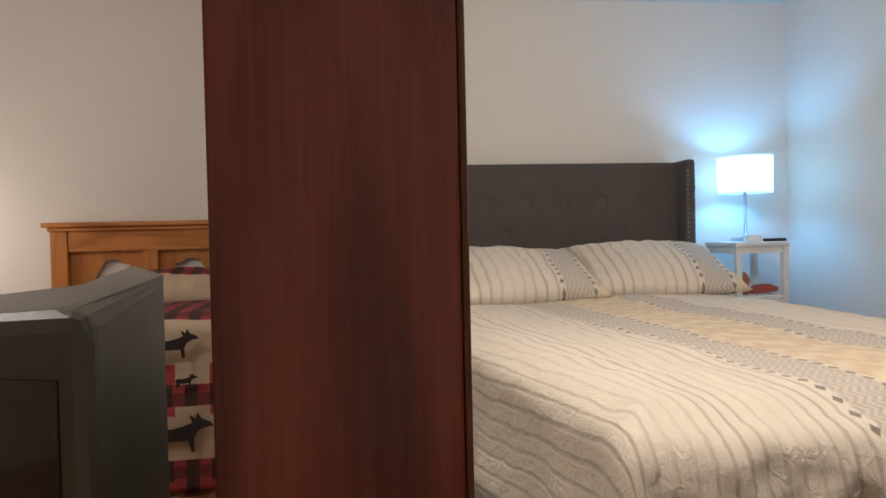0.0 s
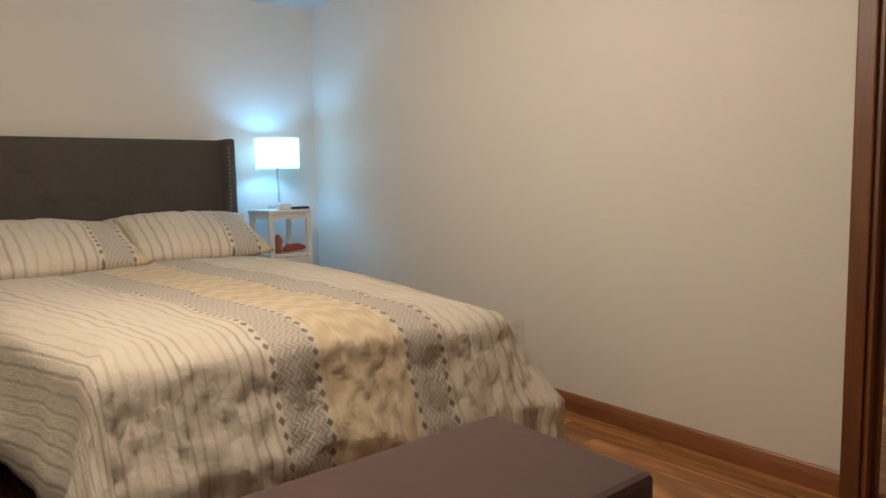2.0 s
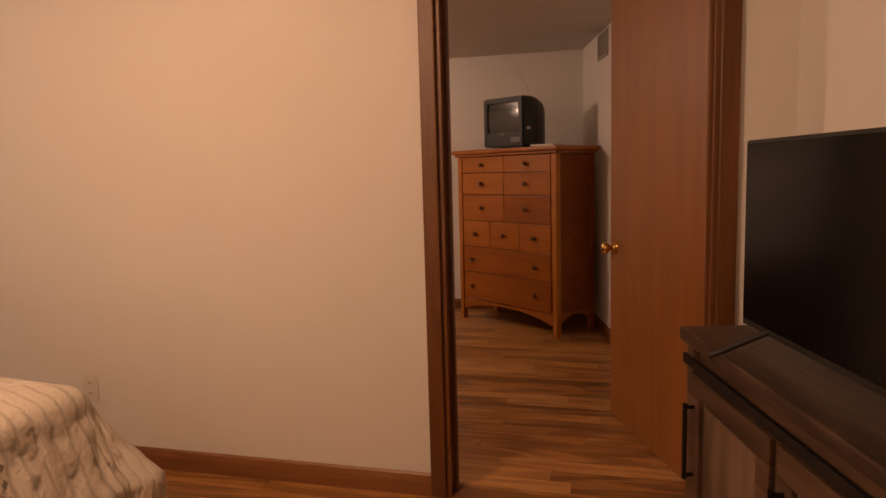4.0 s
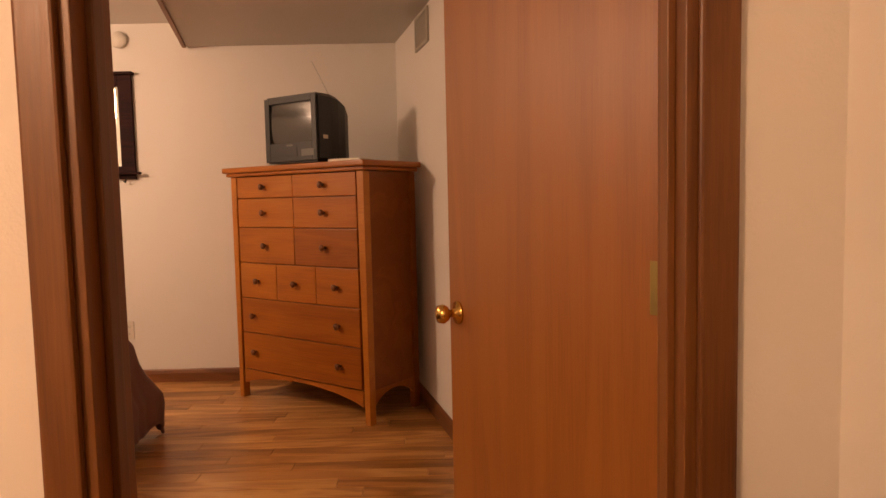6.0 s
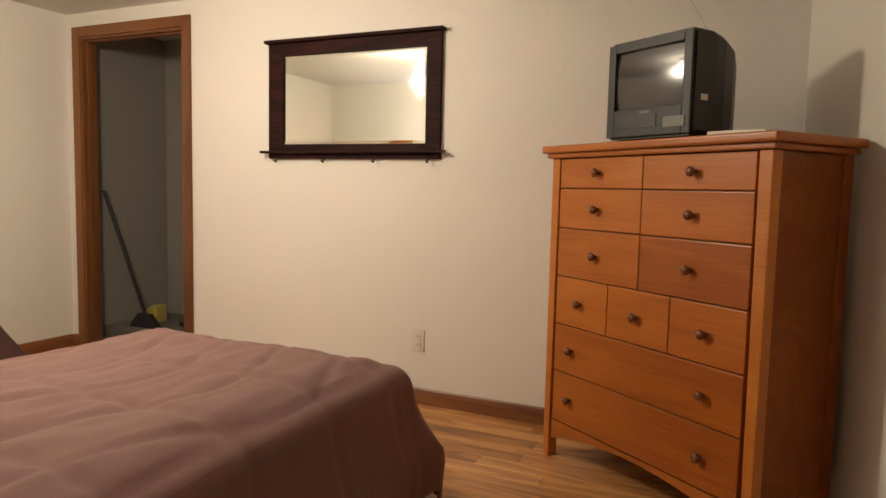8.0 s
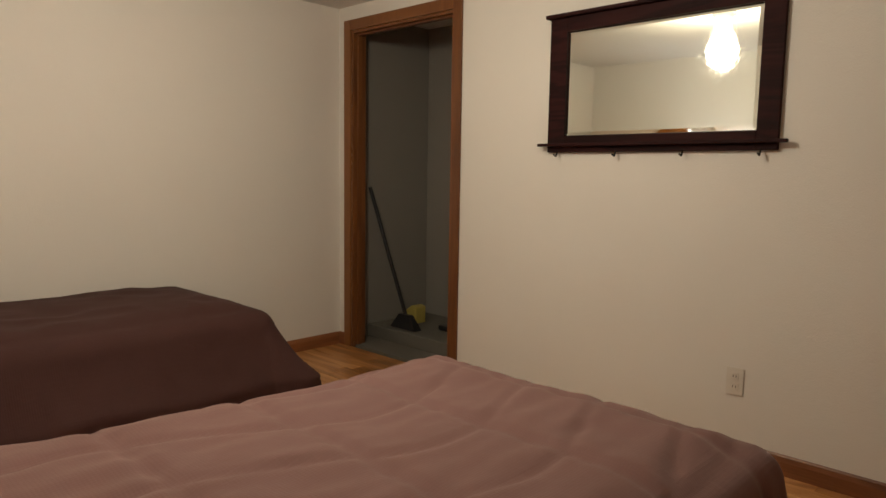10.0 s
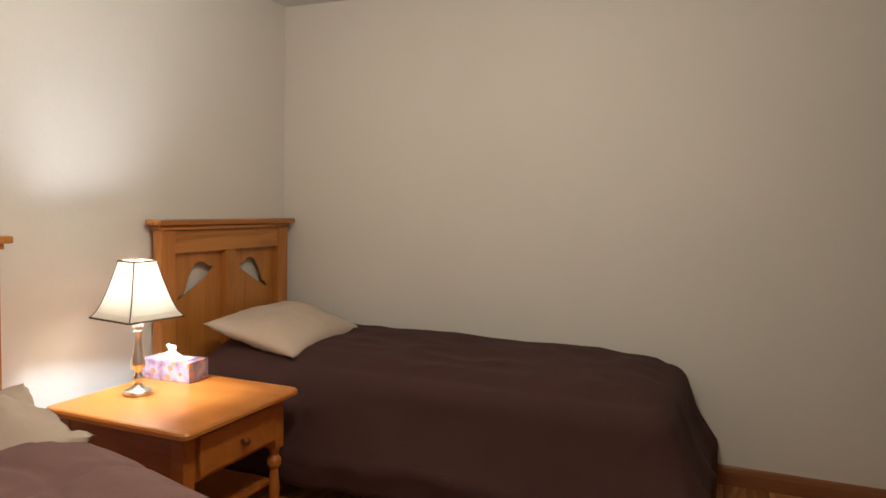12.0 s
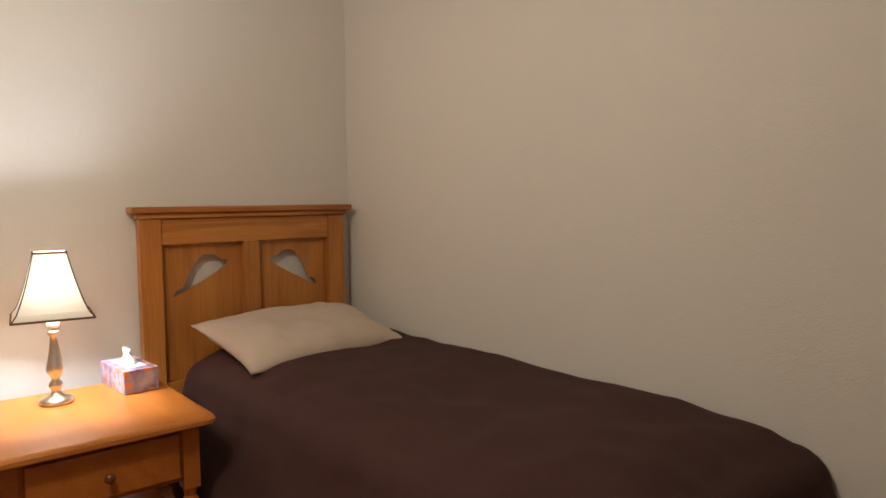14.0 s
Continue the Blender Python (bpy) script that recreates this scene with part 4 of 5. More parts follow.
# half-round chime on the wall above the mirror
bm = bmesh.new()
lathe(bm, [(0.048, 0.0), (0.050, 0.018), (0.044, 0.028), (0.001, 0.032)], steps=28)
det = part("smoke_detector", bm, M["ivory"], None, "round ivory smoke alarm high on the wall above the mirror", True, at=pose(EAST, -2.08, 2.115, 0, -90, 0), category="smoke alarm")


def vent():
    c = thing("air_vent", pose(2.54, south(2.54) + 0.001, 1.97, 0, 0, ANG), "cream metal louvred air vent high on the wall over the dresser", "air vent")
    box("frame", -0.14, 0, -0.085, -0.12, 0.012, 0.085, M["vent"], c, 0.002)
    box("frame", 0.12, 0, -0.085, 0.14, 0.012, 0.085, M["vent"], c, 0.002)
    box("frame", -0.1195, 0, -0.085, 0.1195, 0.012, -0.068, M["vent"], c, 0.002)
    box("frame", -0.1195, 0, 0.068, 0.1195, 0.012, 0.085, M["vent"], c, 0.002)
    box("backing", -0.119, 0.0005, -0.067, 0.119, 0.002, 0.067, M["black"], c, 0)
    for k in range(9):
        z = -0.058 + k * 0.0145
        bm = bmesh.new()
        box_bm(bm, -0.119, -0.004, -0.001, 0.119, 0.006, 0.001, 0, pose(0, 0.007, z, 38, 0, 0))
        part("slat", bm, M["vent"], c)


vent()


def ceiling_light(x, y, label):
    c = thing("ceiling_light", pose(x, y, 0), label, "ceiling light")
    bm = bmesh.new()
    lathe(bm, [(0.06, HIGH - 0.001), (0.075, HIGH - 0.02), (0.05, HIGH - 0.045), (0.05, HIGH - 0.06)][::-1], steps=28)
    part("canopy", bm, M["white"], c, smooth=True)
    bm = bmesh.new()
    lathe(bm, [(0.02, 1.86), (0.065, 1.88), (0.095, 1.93), (0.10, 1.98), (0.08, 2.04), (0.05, 2.10), (0.045, 2.139)], steps=32)
    g = part("globe", bm, M["globe"], c, "glowing opal glass globe", True)
    g.visible_shadow = False


ceiling_light(1.6, -1.24, "white ceiling light with a glowing opal globe over the two beds")
ceiling_light(-1.75, -2.60, "white ceiling light with a glowing opal globe over the grey bed")
# unseen fixture added around the fill bulb of the room beyond
ceiling_light(-3.9, -2.0, "added ceiling light with a glowing opal globe brightening the plaid room")


def pine_headboard(name, x, y0, y1, top, label, panels, m=None):
    """A pine headboard on a wall at x looking to +x, with bird cut-outs in its panels."""
    c = thing(name, m or pose(x, 0, 0), label, "headboard")
    pz, px = M["pine"], M["pine_x"]
    box("top_rail", -0.002, y0 - 0.005, top - 0.024, 0.085, y1 + 0.005, top, px, c, 0.007, seg=3)
    box("moulding", 0.006, y0 + 0.015, top - 0.044, 0.068, y1 - 0.015, top - 0.0245, px, c, 0.006)
    for a in (y0 + 0.025, y1 - 0.105):
        box("post", 0.01, a, 0.0, 0.058, a + 0.08, top - 0.0445, pz, c, 0.004)
    ya, yb = y0 + 0.106, y1 - 0.106
    box("rail", 0.014, ya, top - 0.145, 0.052, yb, top - 0.045, px, c, 0.003)
    box("rail", 0.014, ya, 0.30, 0.052, yb, 0.40, px, c, 0.003)
    w = (yb - ya) / panels
    for k in range(1, panels):
        box("mullion", 0.015, ya + k * w - 0.035, 0.4005, 0.051, ya + k * w + 0.035, top - 0.1455, pz, c, 0.003)
    for k in range(panels):
        a0 = ya + k * w + (0.0355 if k else 0.0005)
        a1 = ya + (k + 1) * w - (0.0355 if k < panels - 1 else 0.0005)
        duck_panel(c, a0, a1, 0.4005, top - 0.1455, k % 2 == 1, DUCK if panels == 3 else DIVER)
    return c


DUCK = [(-0.105, 0.012), (-0.098, 0.026), (-0.080, 0.034), (-0.070, 0.048), (-0.052, 0.052), (-0.036, 0.040), (-0.038, 0.022), (-0.028, 0.008), (0.0, 0.012), (0.04, 0.010), (0.082, 0.000), (0.115, 0.006), (0.095, -0.014), (0.06, -0.028), (0.0, -0.034), (-0.045, -0.030), (-0.064, -0.012), (-0.066, 0.008), (-0.080, 0.012)]


DIVER = [(-0.095, -0.075), (-0.085, -0.055), (-0.06, -0.045), (-0.04, 0.005), (-0.012, 0.045), (0.01, 0.055), (0.04, 0.052), (0.055, 0.038), (0.085, 0.032), (0.075, 0.015), (0.05, -0.002), (0.0, -0.03), (-0.03, -0.045), (-0.07, -0.065)]


def duck_panel(c, y0, y1, z0, z1, flip, shape):
    """A thin panel with a bird-shaped hole, cut by filling the ring between outline and hole."""
    ym, zm = (y0 + y1) / 2, z0 + (z1 - z0) * (0.785 if shape is DIVER else 0.72)
    k = min(1.25 if shape is DIVER else 0.95, (y1 - y0) * 0.42 / 0.10)
    bm = bmesh.new()
    outer = [(y0, z0), (y1, z0), (y1, z1), (y0, z1)]
    hole = [(ym + (-1 if flip else 1) * x * k, zm + z * k) for x, z in shape]
    edges = []
    loops = []
    for pts in (outer, hole):
        vs = [bm.verts.new((0.014, y, z)) for y, z in pts]
        loops.append(vs)
        edges += [bm.edges.new((vs[i], vs[(i + 1) % len(vs)])) for i in range(len(vs))]
    bmesh.ops.triangle_fill(bm, use_beauty=True, use_dissolve=False, edges=edges)
    face = list(bm.faces)
    r = bmesh.ops.extrude_face_region(bm, geom=face)
    bmesh.ops.translate(bm, vec=(0.008, 0, 0), verts=[v for v in r["geom"] if isinstance(v, bmesh.types.BMVert)])
    pan = part("panel", bm, M["pine"], c, "pine panel with a bird-shaped cut-out")
    if shape is DUCK:
        # thin dark strips on the face draw the shade of board grooves
        for q in (0.1, 0.37, 0.64, 0.91):
            y = y0 + (y1 - y0) * q
            for h0, h1 in ((z0 + 0.001, zm - 0.045), (zm + 0.062, z1 - 0.001)):
                box("groove", 0.0222, y - 0.0015, h0, 0.0228, y + 0.0015, h1, M["knobwood"], pan, 0)


pine_headboard("pine_headboard", 0.142, -0.376, 0.556, 1.08, "honey pine headboard with two bird cut-outs against the corner wall", 2)
pine_headboard("pine_headboard", 0.142, -2.50, -1.004, 1.036, "wide honey pine headboard with bird cut-outs beside the wooden nightstand", 3)


def mattress_set(name, x0, x1, y0, y1, top, label):
    c = thing(name, pose(0, 0, 0), label, "bed")
    box("mattress", x0, y0, top - 0.24, x1, y1, top, M["sheet"], c, 0.04, seg=4)
    box("box_spring", x0, y0, top - 0.46, x1, y1, top - 0.242, M["sheet"], c, 0.02, seg=2)
    for x in (x0 + 0.08, x1 - 0.10):
        for y in (y0 + 0.08, y1 - 0.12):
            box("leg", x, y, 0, x + 0.04, y + 0.04, top - 0.4605, M["black"], c, 0.003)


mattress_set("twin_bed", 0.245, 2.09, -0.12, 0.55, 0.495, "twin bed standing in the corner under a brown comforter")
drape("brown_comforter", 0.30, 2.155, -0.155, 0.575, 0.538, (0.0, 0.50, 0.46, 0.0), M["brown"], label="plain dark brown comforter spread over the twin bed in the corner", category="comforter", wrinkle=0.016, fold=0.016, flare=0.125, seed=5, hem=0.02, edge_r=0.07, corner=1.2)
def askew(x, y, z, u, v):
    t = min(1.0, max(0.0, (u - 0.6) / 1.0))
    z -= 0.055 * min(1.0, max(0.0, 1 - (u - 0.3) / 1.0)) * min(1.0, z / 0.5)
    return x, y - 0.25 * t * t * (3 - 2 * t) * min(1.0, max(0.0, (v + 2.43) / 1.3)), z


mattress_set("full_bed", 0.245, 2.07, -2.38, -1.50, 0.465, "bed beside the nightstand under a mauve quilted comforter")
drape("mauve_comforter", 0.30, 2.14, -2.475, -1.17, 0.555, (0.0, 0.50, 0.50, 0.42), M["mauve"], label="mauve-brown quilted comforter with stitched squares spread over the bed", category="comforter", hook=askew, quilt=0.012, step=0.017, fold=0.006, wrinkle=0.004, flare=0.07, seed=11, hem=0.02, edge_r=0.07, corner=1.2)

pillow("pillow", 0.45, 0.72, 0.15, pose(0.47, 0.17, 0.578, 0, 14, 6), M["beige"], "plain beige pillow on the brown comforter against the pine headboard", seed=21, crumple=0.006)
pillow("pillow", 0.50, 0.76, 0.12, pose(0.47, -1.49, 0.535, 0, 6, -16), M["beige"], "crumpled beige pillow lying on the mauve comforter", seed=27, crumple=0.026)


def nightstand_b():
    c = thing("pine_nightstand", pose(0, 0, 0), "low orange-brown wooden nightstand with turned legs between the two beds", "nightstand")
    x0, x1, y0, y1, top = 0.262, 0.885, -0.946, -0.343, 0.463
    mt = M["maple"]
    bm = bmesh.new()
    rr, pts = 0.03, []
    for cx, cy, a0 in ((x1 - rr, y1 - rr, 0), (x0 + rr, y1 - rr, 90), (x0 + rr, y0 + rr, 180), (x1 - rr, y0 + rr, 270)):
        for k in range(5):
            a = math.radians(a0 + k * 22.5)
            pts.append((cx + rr * math.cos(a), cy + rr * math.sin(a)))
    lay = [(-0.016, top - 0.030), (0.0, top - 0.022), (0.0, top - 0.010), (-0.005, top - 0.003), (-0.012, top)]
    cx, cy = (x0 + x1) / 2, (y0 + y1) / 2
    rings = []
    for off, z in lay:
        rings.append([bm.verts.new((x + off * (1 if x > cx else -1), y + off * (1 if y > cy else -1), z)) for x, y in pts])
    for a, b in zip(rings, rings[1:]):
        for i in range(len(a)):
            j = (i + 1) % len(a)
            bm.faces.new((a[i], a[j], b[j], b[i]))
    bm.faces.new(rings[0][::-1]), bm.faces.new(rings[-1])
    part("tabletop", bm, mt, c)
    ix0, ix1, iy0, iy1 = x0 + 0.04, x1 - 0.05, y0 + 0.045, y1 - 0.045
    box("body", ix0, iy0, 0.27, ix1, iy1, top - 0.0305, mt, c, 0.003)
    box("drawer_front", ix1 + 0.0005, iy0 + 0.06, 0.285, ix1 + 0.014, iy1 - 0.06, top - 0.045, mt, c, 0.004)
    bm = bmesh.new()
    lathe(bm, [(0.006, 0), (0.006, 0.012), (0.015, 0.02), (0.012, 0.03), (0.002, 0.032)], 0, 0, 14)
    part("knob", bm, M["knobwood"], c, smooth=True, at=pose(ix1 + 0.014, cy, 0.345, 0, 90, 0))
    for x in (ix0 + 0.02, ix1 - 0.022):
        for y in (iy0 + 0.022, iy1 - 0.022):
            bm = bmesh.new()
            box_bm(bm, x - 0.024, y - 0.024, 0.24, x + 0.024, y + 0.024, top - 0.031)
            lathe(bm, [(0.014, 0.0), (0.018, 0.02), (0.022, 0.08), (0.017, 0.13), (0.015, 0.155), (0.026, 0.175), (0.026, 0.195), (0.016, 0.212), (0.022, 0.24)], x, y, 18)
            part("leg", bm, mt, c)
    box("shelf", ix0 + 0.02, iy0 + 0.02, 0.10, ix1 - 0.03, iy1 - 0.02, 0.115, mt, c, 0.003)


nightstand_b()


def lamp_b():
    c = thing("table_lamp", pose(0.422, -0.685, 0.4635, 0, 0, -8), "lit lamp with cream bell shade and nickel base on wooden nightstand", "lamp")
    bm = bmesh.new()
    lathe(bm, [(0.048, 0.0), (0.050, 0.008), (0.044, 0.018), (0.024, 0.024), (0.016, 0.034), (0.013, 0.044), (0.021, 0.054), (0.021, 0.064), (0.012, 0.074), (0.014, 0.085), (0.026, 0.104), (0.026, 0.118), (0.019, 0.145), (0.013, 0.185), (0.010, 0.215), (0.017, 0.222), (0.017, 0.230), (0.008, 0.238)], steps=32)
    part("base", bm, M["nickel"], c, smooth=True)
    bm = bmesh.new()
    lathe(bm, [(0.013, 0.2385), (0.019, 0.243), (0.019, 0.262), (0.013, 0.27)], steps=20)
    part("socket", bm, M["ivory"], c, smooth=True)
    bm = bmesh.new()
    lathe(bm, [(0.012, 0.271), (0.016, 0.29), (0.03, 0.34), (0.03, 0.365), (0.016, 0.39), (0.002, 0.397)], steps=20)
    b = part("bulb", bm, M["bulb"], c, smooth=True)
    b.visible_shadow = False
    prof = []
    n = 10
    for k in range(n + 1):
        q = k / n
        prof.append((0.111 - 0.066 * (q ** 0.66), 0.280 + 0.202 * q))
    bm = bmesh.new()
    for off in (0.0, -0.002):
        rings = [[bm.verts.new((sx * (r + off), sy * (r + off), z)) for sx, sy in ((1, 1), (-1, 1), (-1, -1), (1, -1))] for r, z in prof]
        for a, b2 in zip(rings, rings[1:]):
            for i in range(4):
                bm.faces.new((a[i], a[(i + 1) % 4], b2[(i + 1) % 4], b2[i]))
    sh = part("shade", bm, M["shade_b"], c, "cream fabric shade lit from within")
    bm = bmesh.new()
    for r, z in (prof[0], prof[-1]):
        cs = [(r, r, z), (-r, r, z), (-r, -r, z), (r, -r, z)]
        for i in range(4):
            rod(bm, cs[i], cs[(i + 1) % 4], 0.0035, 8)
    for sx, sy in ((1, 1), (-1, 1), (-1, -1), (1, -1)):
        for (r0, z0), (r1, z1) in zip(prof, prof[1:]):
            rod(bm, (sx * r0, sy * r0, z0), (sx * r1, sy * r1, z1), 0.002, 6)
    part("piping", bm, M["piping"], sh, "dark brown piping")


lamp_b()


def tissue_box():
    t = Tree("printed_box")
    co = t.coord()
    vor = t.n("ShaderNodeTexVoronoi", Vector=co, Scale=26.0)
    c = t.ramp(t.noise(co, 18, 3), [(0.35, (0.22, 0.12, 0.18)), (0.5, (0.36, 0.29, 0.42)), (0.65, (0.52, 0.46, 0.52))])
    c = t.mix(t.math("LESS_THAN", vor.outputs[0], 0.33), c, (0.72, 0.26, 0.12))
    mat = t.out(c, 0.5)
    c_ = thing("tissue_box", pose(0.365, -0.45, 0.4632, 0, 0, 4), "lilac and orange printed tissue box on the wooden nightstand", "tissue box")
    bm = bmesh.new()
    box_bm(bm, -0.115, -0.057, 0, 0.115, 0.057, 0.078)
    bevelled(bm, 0.003)
    part("carton", bm, mat, c_)
    box("opening", -0.075, -0.033, 0.0782, 0.075, 0.033, 0.0795, M["tissue"], c_, 0)
    bm = bmesh.new()
    g = []
    for i in range(15):
        row = []
        for j in range(12):
            s, q = i / 14 * 2 - 1, j / 11
            w = 0.045 * (1 - 0.55 * q)
            row.append(bm.verts.new((s * w + 0.012 * math.sin(5 * q + s * 2) - 0.015, 0.014 * math.sin(s * 7 + q * 3) * (1 - q * 0.4), 0.0797 + 0.055 * q * (1 - 0.3 * abs(s) ** 2))))
        g.append(row)
    for i in range(14):
        for j in range(11):
            bm.faces.new((g[i][j], g[i + 1][j], g[i + 1][j + 1], g[i][j + 1]))
    ob = part("tissue", bm, M["tissue"], c_, "white paper tissue", True)
    ob.modifiers.new("thickness", "SOLIDIFY").thickness = 0.001


tissue_box()


def broom():
    c = thing("broom", pose(0, 0, 0), "black broom leaning in the dark closet", "broom")
    bm = bmesh.new()
    rod(bm, (3.58, 0.30, 0.20), (3.49, 0.570, 1.06), 0.013, 12)
    part("handle", bm, M["black"], c)
    bm = bmesh.new()
    vs = box_bm(bm, 3.545, 0.17, 0.102, 3.615, 0.42, 0.20)
    for v in vs[4:]:
        v.co.y = 0.295 + (v.co.y - 0.295) * 0.45
        v.co.x = 3.58 + (v.co.x - 3.58) * 0.5
    bevelled(bm, 0.006)
    part("bristles", bm, M["black"], c)
    bm = bmesh.new()
    prof = [(0.0, 0.0), (0.16, 0.0), (0.16, 0.05), (0.05, 0.13), (0.0, 0.12)]
    a = [bm.verts.new((0, x, z)) for x, z in prof]
    b = [bm.verts.new((0.10, x, z)) for x, z in prof]
    bm.faces.new(a), bm.faces.new(b[::-1])
    for i in range(5):
        j = (i + 1) % 5
        bm.faces.new((a[i], b[i], b[j], a[j]))
    bevelled(bm, 0.012, 3)
    part("dustpan", bm, M["yellow"], None, "dull yellow plastic dustpan on the closet ledge beside the broom", at=pose(3.72, 0.34, 0.101), category="dustpan")
    bm = bmesh.new()
    box_bm(bm, 0, 0, 0, 0.10, 0.34, 0.035)
    bevelled(bm, 0.012, 3)
    part("brush", bm, M["black"], None, "black brush lying on the closet ledge", at=pose(3.68, -0.22, 0.101, 0, 0, -6), category="brush")


broom()


# ---- room beyond, with the plaid bed ----
def plaid_mat():
    t = Tree("plaid_quilt")
    uv = t.coord("UV")
    sep = t.n("ShaderNodeSeparateXYZ", Vector=uv)
    u, v = sep.outputs[0], sep.outputs[1]
    def chk(s, p):
        return t.math("GREATER_THAN", t.math("PINGPONG", s, p), p * 0.5)
    pl = t.mix(chk(u, 0.045), (0.34, 0.035, 0.05), (0.05, 0.015, 0.018))
    pl = t.mix(t.math("MULTIPLY", chk(v, 0.045), 0.6), pl, (0.03, 0.01, 0.012))
    def rng(lo, hi):
        return t.math("MULTIPLY", t.math("GREATER_THAN", t.math("MULTIPLY", v, -1.0), lo), t.math("LESS_THAN", t.math("MULTIPLY", v, -1.0), hi))
    cream = (0.58, 0.47, 0.33)
    c = t.mix(t.math("ADD", rng(0.0, 0.26), rng(0.34, 0.54)), pl, cream)
    blk = t.math("GREATER_THAN", t.math("PINGPONG", t.math("ADD", u, 0.03), 0.11), 0.062)
    red = t.math("MULTIPLY", blk, t.math("ADD", rng(0.185, 0.26), t.math("ADD", rng(0.34, 0.375), rng(0.62, 0.8))))
    c = t.mix(red, c, (0.42, 0.05, 0.06))
    fine = t.noise(uv, 200, 3)
    c = t.mix(t.math("MULTIPLY", fine, 0.25), c, (0.2, 0.12, 0.08))
    return t.out(c, 0.9, height=t.noise(uv, 30, 3), strength=0.4, dist=0.01)


M["plaid"] = plaid_mat()
M["moose"] = cloth("moose_patch", (0.03, 0.02, 0.018), 300, 0.1)
CX0, CX1 = -3.94, -2.95
pine_headboard("pine_headboard", 0, CX0, CX1, 1.06, "honey pine headboard with bird cut-outs behind the plaid quilt", 2, pose(0, -0.005, 0, 0, 0, -90))
mattress_set("twin_bed", CX0 + 0.04, CX1 - 0.02, -0.88, -0.10, 0.64, "twin bed standing under a red plaid quilt")
drape("plaid_quilt", CX0 + 0.03, CX1 - 0.01, -0.90, -0.10, 0.68, (0.30, 0.0, 0.66, 0.0), M["plaid"], label="red and black plaid quilt with cream panels and moose shapes", category="quilt", fold=0.006, flare=0.02, seed=17, edge_r=0.05, uv_mid=(-3.45, -0.90))
pillow("pillow", 0.56, 0.34, 0.14, pose(-3.26, -0.24, 0.735, 22, 0, 0), M["plaid"], "red and black plaid pillow against the pine headboard", seed=31)

MOOSE = [(-0.09, 0.0), (-0.085, 0.05), (-0.10, 0.075), (-0.075, 0.095), (-0.02, 0.092), (0.03, 0.105), (0.055, 0.115), (0.045, 0.145), (0.07, 0.13), (0.075, 0.155), (0.09, 0.13), (0.125, 0.115), (0.135, 0.10), (0.10, 0.095), (0.075, 0.08), (0.06, 0.055), (0.062, 0.0), (0.048, 0.0), (0.04, 0.045), (-0.05, 0.042), (-0.065, 0.0)]


def moose(x, y, z, k, rz=0, tilt=0.0):
    bm = bmesh.new()
    vs = [bm.verts.new((px * k, pz * k, 0.0)) for px, pz in MOOSE]
    f = bm.faces.new(vs)
    bmesh.ops.triangulate(bm, faces=[f])
    r = bmesh.ops.extrude_face_region(bm, geom=list(bm.faces))
    bmesh.ops.translate(bm, vec=(0, 0, 0.003), verts=[q for q in r["geom"] if isinstance(q, bmesh.types.BMVert)])
    return part("moose_patch", bm, M["moose"], bpy.data.objects["plaid_quilt"], "dark moose-shaped cloth patch", at=pose(x, y, z, tilt, 0, rz))


for x, z, k in ((-3.10, 0.525, 0.7), (-3.42, 0.525, 0.7), (-3.06, 0.415, 0.35), (-3.37, 0.415, 0.35), (-3.09, 0.175, 0.95), (-3.47, 0.175, 0.95)):
    moose(x, -0.990, z, k, 0, 90)


def prism(bm, pts, z0, z1):
    tops = z1 if isinstance(z1, list) else [z1] * len(pts)
    lo = [bm.verts.new((x, y, z0)) for x, y in pts]
    hi = [bm.verts.new((x, y, z)) for (x, y), z in zip(pts, tops)]
    bm.faces.new(lo[::-1]), bm.faces.new(hi)
    for i in range(len(pts)):
        j = (i + 1) % len(pts)
        bm.faces.new((lo[i], lo[j], hi[j], hi[i]))


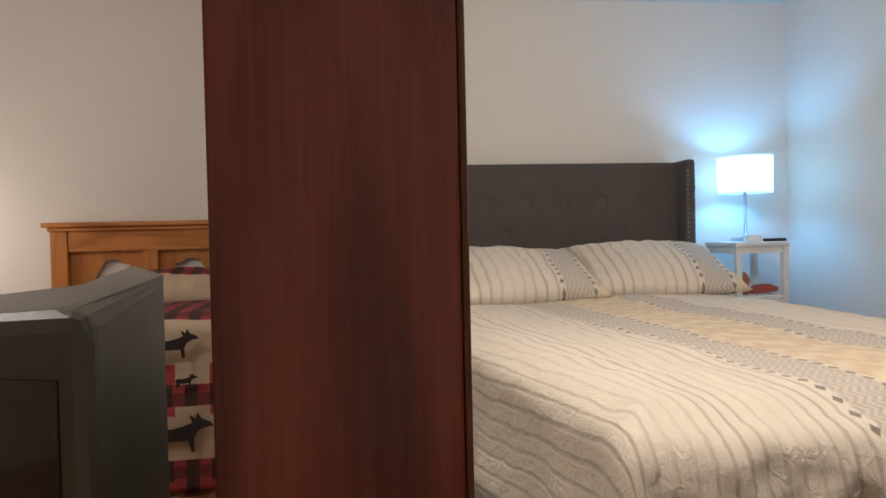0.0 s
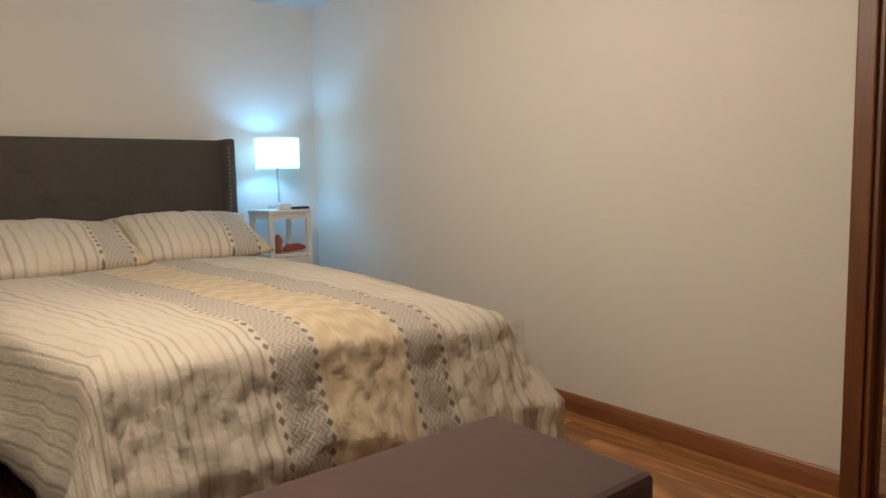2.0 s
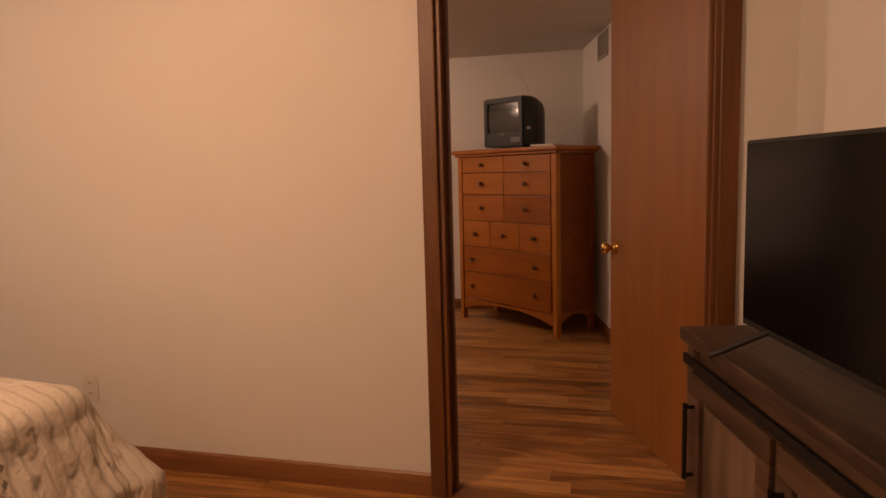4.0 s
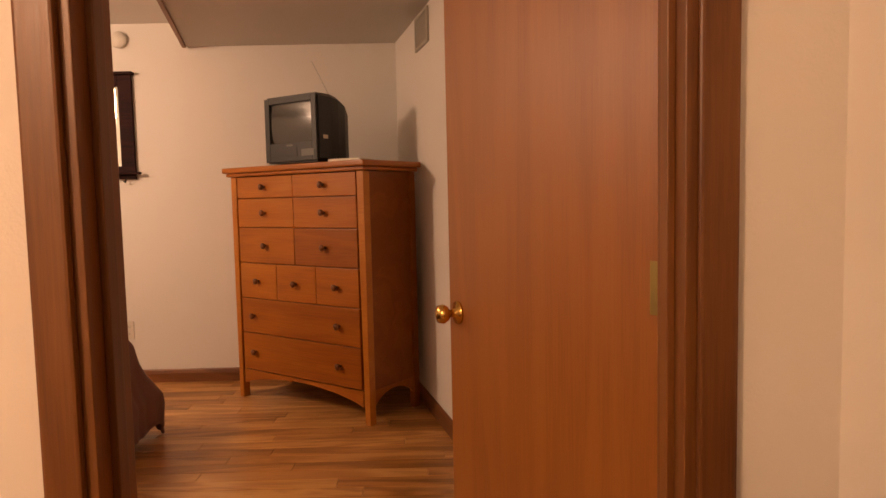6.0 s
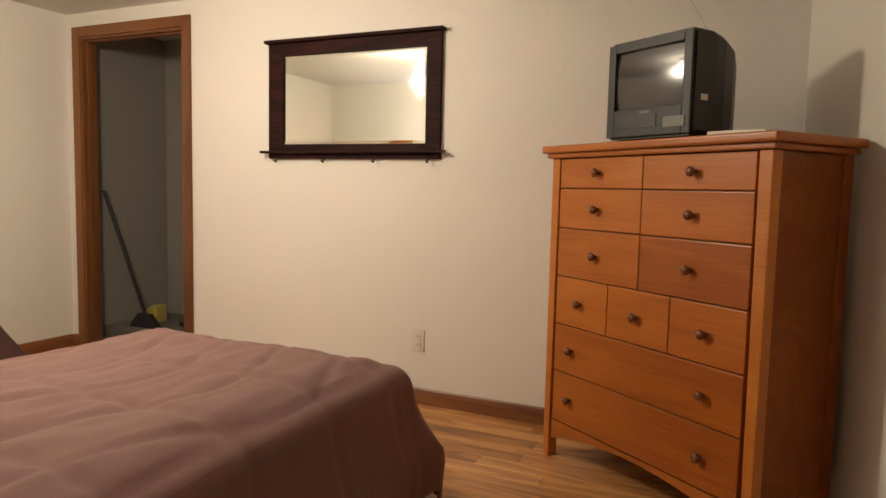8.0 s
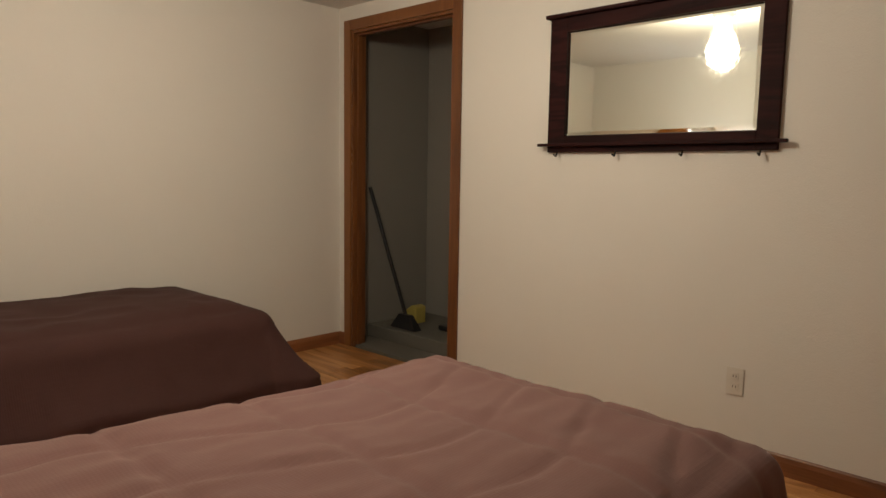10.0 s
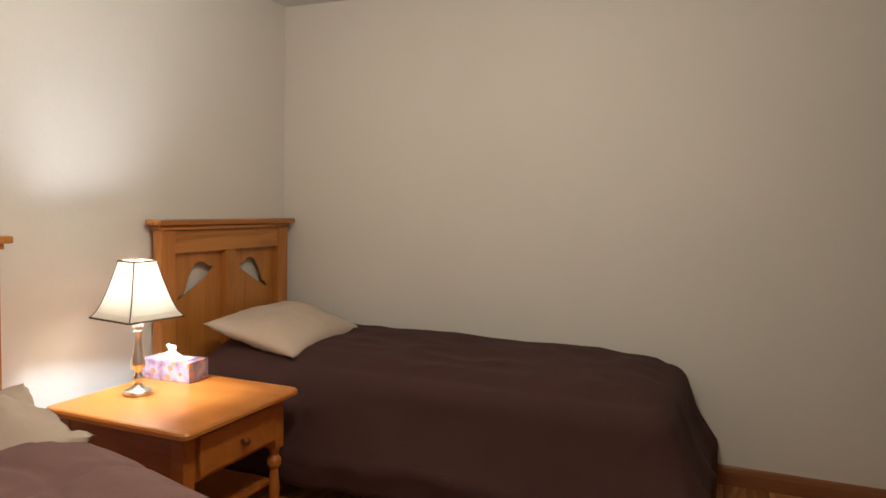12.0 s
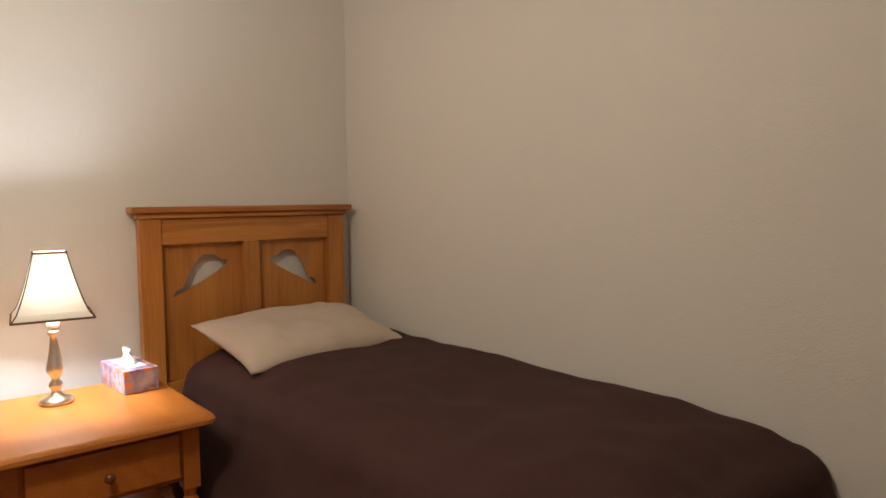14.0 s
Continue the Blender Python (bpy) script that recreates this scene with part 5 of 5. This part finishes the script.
def grey_crt():
    c = thing("crt_television", pose(0, 0, 0), "large grey tube television by the partition, on a dark low stand", "television")
    plan = [(-2.604, -3.028), (-2.696, -2.506), (-2.944, -1.822), (-3.379, -2.124), (-3.112, -2.85)]
    bm = bmesh.new()
    prism(bm, plan, 0.43, [0.905, 0.905, 0.905, 0.72, 0.88])
    bevelled(bm, 0.03, 4)
    part("casing", bm, M["silver"], c, smooth=False)
    a, b = Vector((-2.604, -3.028, 0)), Vector((-3.112, -2.85, 0))
    ang = math.degrees(math.atan2(b.y - a.y, b.x - a.x))
    sc = box("screen", 0.03, -0.008, 0.47, 0.50, 0.004, 0.85, M["screen"], c, 0.002, at=pose(a.x, a.y, 0, 0, 0, ang))
    box("side_slot", 0.38, -0.003, 0.66, 0.41, 0.003, 0.74, M["black"], c, 0, at=pose(-2.612, -3.028, 0, 0, 0, math.degrees(math.atan2(0.522, -0.092))))
    s = thing("tv_stand", pose(0, 0, 0), "dark low stand under the grey tube television", "cabinet")
    bm = bmesh.new()
    prism(bm, [(x * 0.98 - 0.055, y * 0.98 - 0.05) for x, y in plan], 0.03, 0.40)
    part("body", bm, M["espresso"], s)
    bm = bmesh.new()
    prism(bm, plan, 0.401, 0.429)
    bevelled(bm, 0.004)
    part("top", bm, M["espresso"], s)


grey_crt()


# ---- floor boards, last ----
def planks(name, x0, x1, y0, y1, seed, clip_south=True):
    rnd = random.Random(seed)
    root = tagged(new(name), kind="structure")
    w = 0.088
    cache = {}
    x = x0
    while x < x1 - 0.01:
        wx = min(w, x1 - x)
        y = y1
        off = rnd.uniform(0.3, 1.2)
        low = max(y0, south(x) - 0.05) if clip_south else y0
        while y > low:
            ln = off if y == y1 else 0.94
            ln = round(min(ln, y - low) + 0.0, 2)
            if ln < 0.04:
                break
            key = (round(wx, 3), ln)
            if key not in cache:
                bm = bmesh.new()
                g = 0.0007
                b = 0.0015
                p = [(g, -ln + g), (wx - g, -ln + g), (wx - g, -g), (g, -g)]
                q = [(g + b, -ln + g + b), (wx - g - b, -ln + g + b), (wx - g - b, -g - b), (g + b, -g - b)]
                lo = [bm.verts.new((a, c, -0.012)) for a, c in p]
                md = [bm.verts.new((a, c, -0.0012)) for a, c in p]
                hi = [bm.verts.new((a, c, 0.0)) for a, c in q]
                for r0, r1 in ((lo, md), (md, hi)):
                    for i in range(4):
                        bm.faces.new((r0[i], r0[(i + 1) % 4], r1[(i + 1) % 4], r1[i]))
                bm.faces.new(hi), bm.faces.new(lo[::-1])
                me = bpy.data.meshes.new("plank")
                bmesh.ops.recalc_face_normals(bm, faces=bm.faces)
                bm.to_mesh(me)
                bm.free()
                me.materials.append(M["plank"])
                cache[key] = me
            ob = new("plank", cache[key])
            ob.location = (x, y, 0.0)
            ob.parent = root
            y -= ln
        x += w


planks("floor_boards_a", -5.2, WX1 - 0.01, -5.9, 0.0, 4)
planks("floor_boards_b", WX1 - 0.01, EAST, -4.6, NORTH_B, 9)
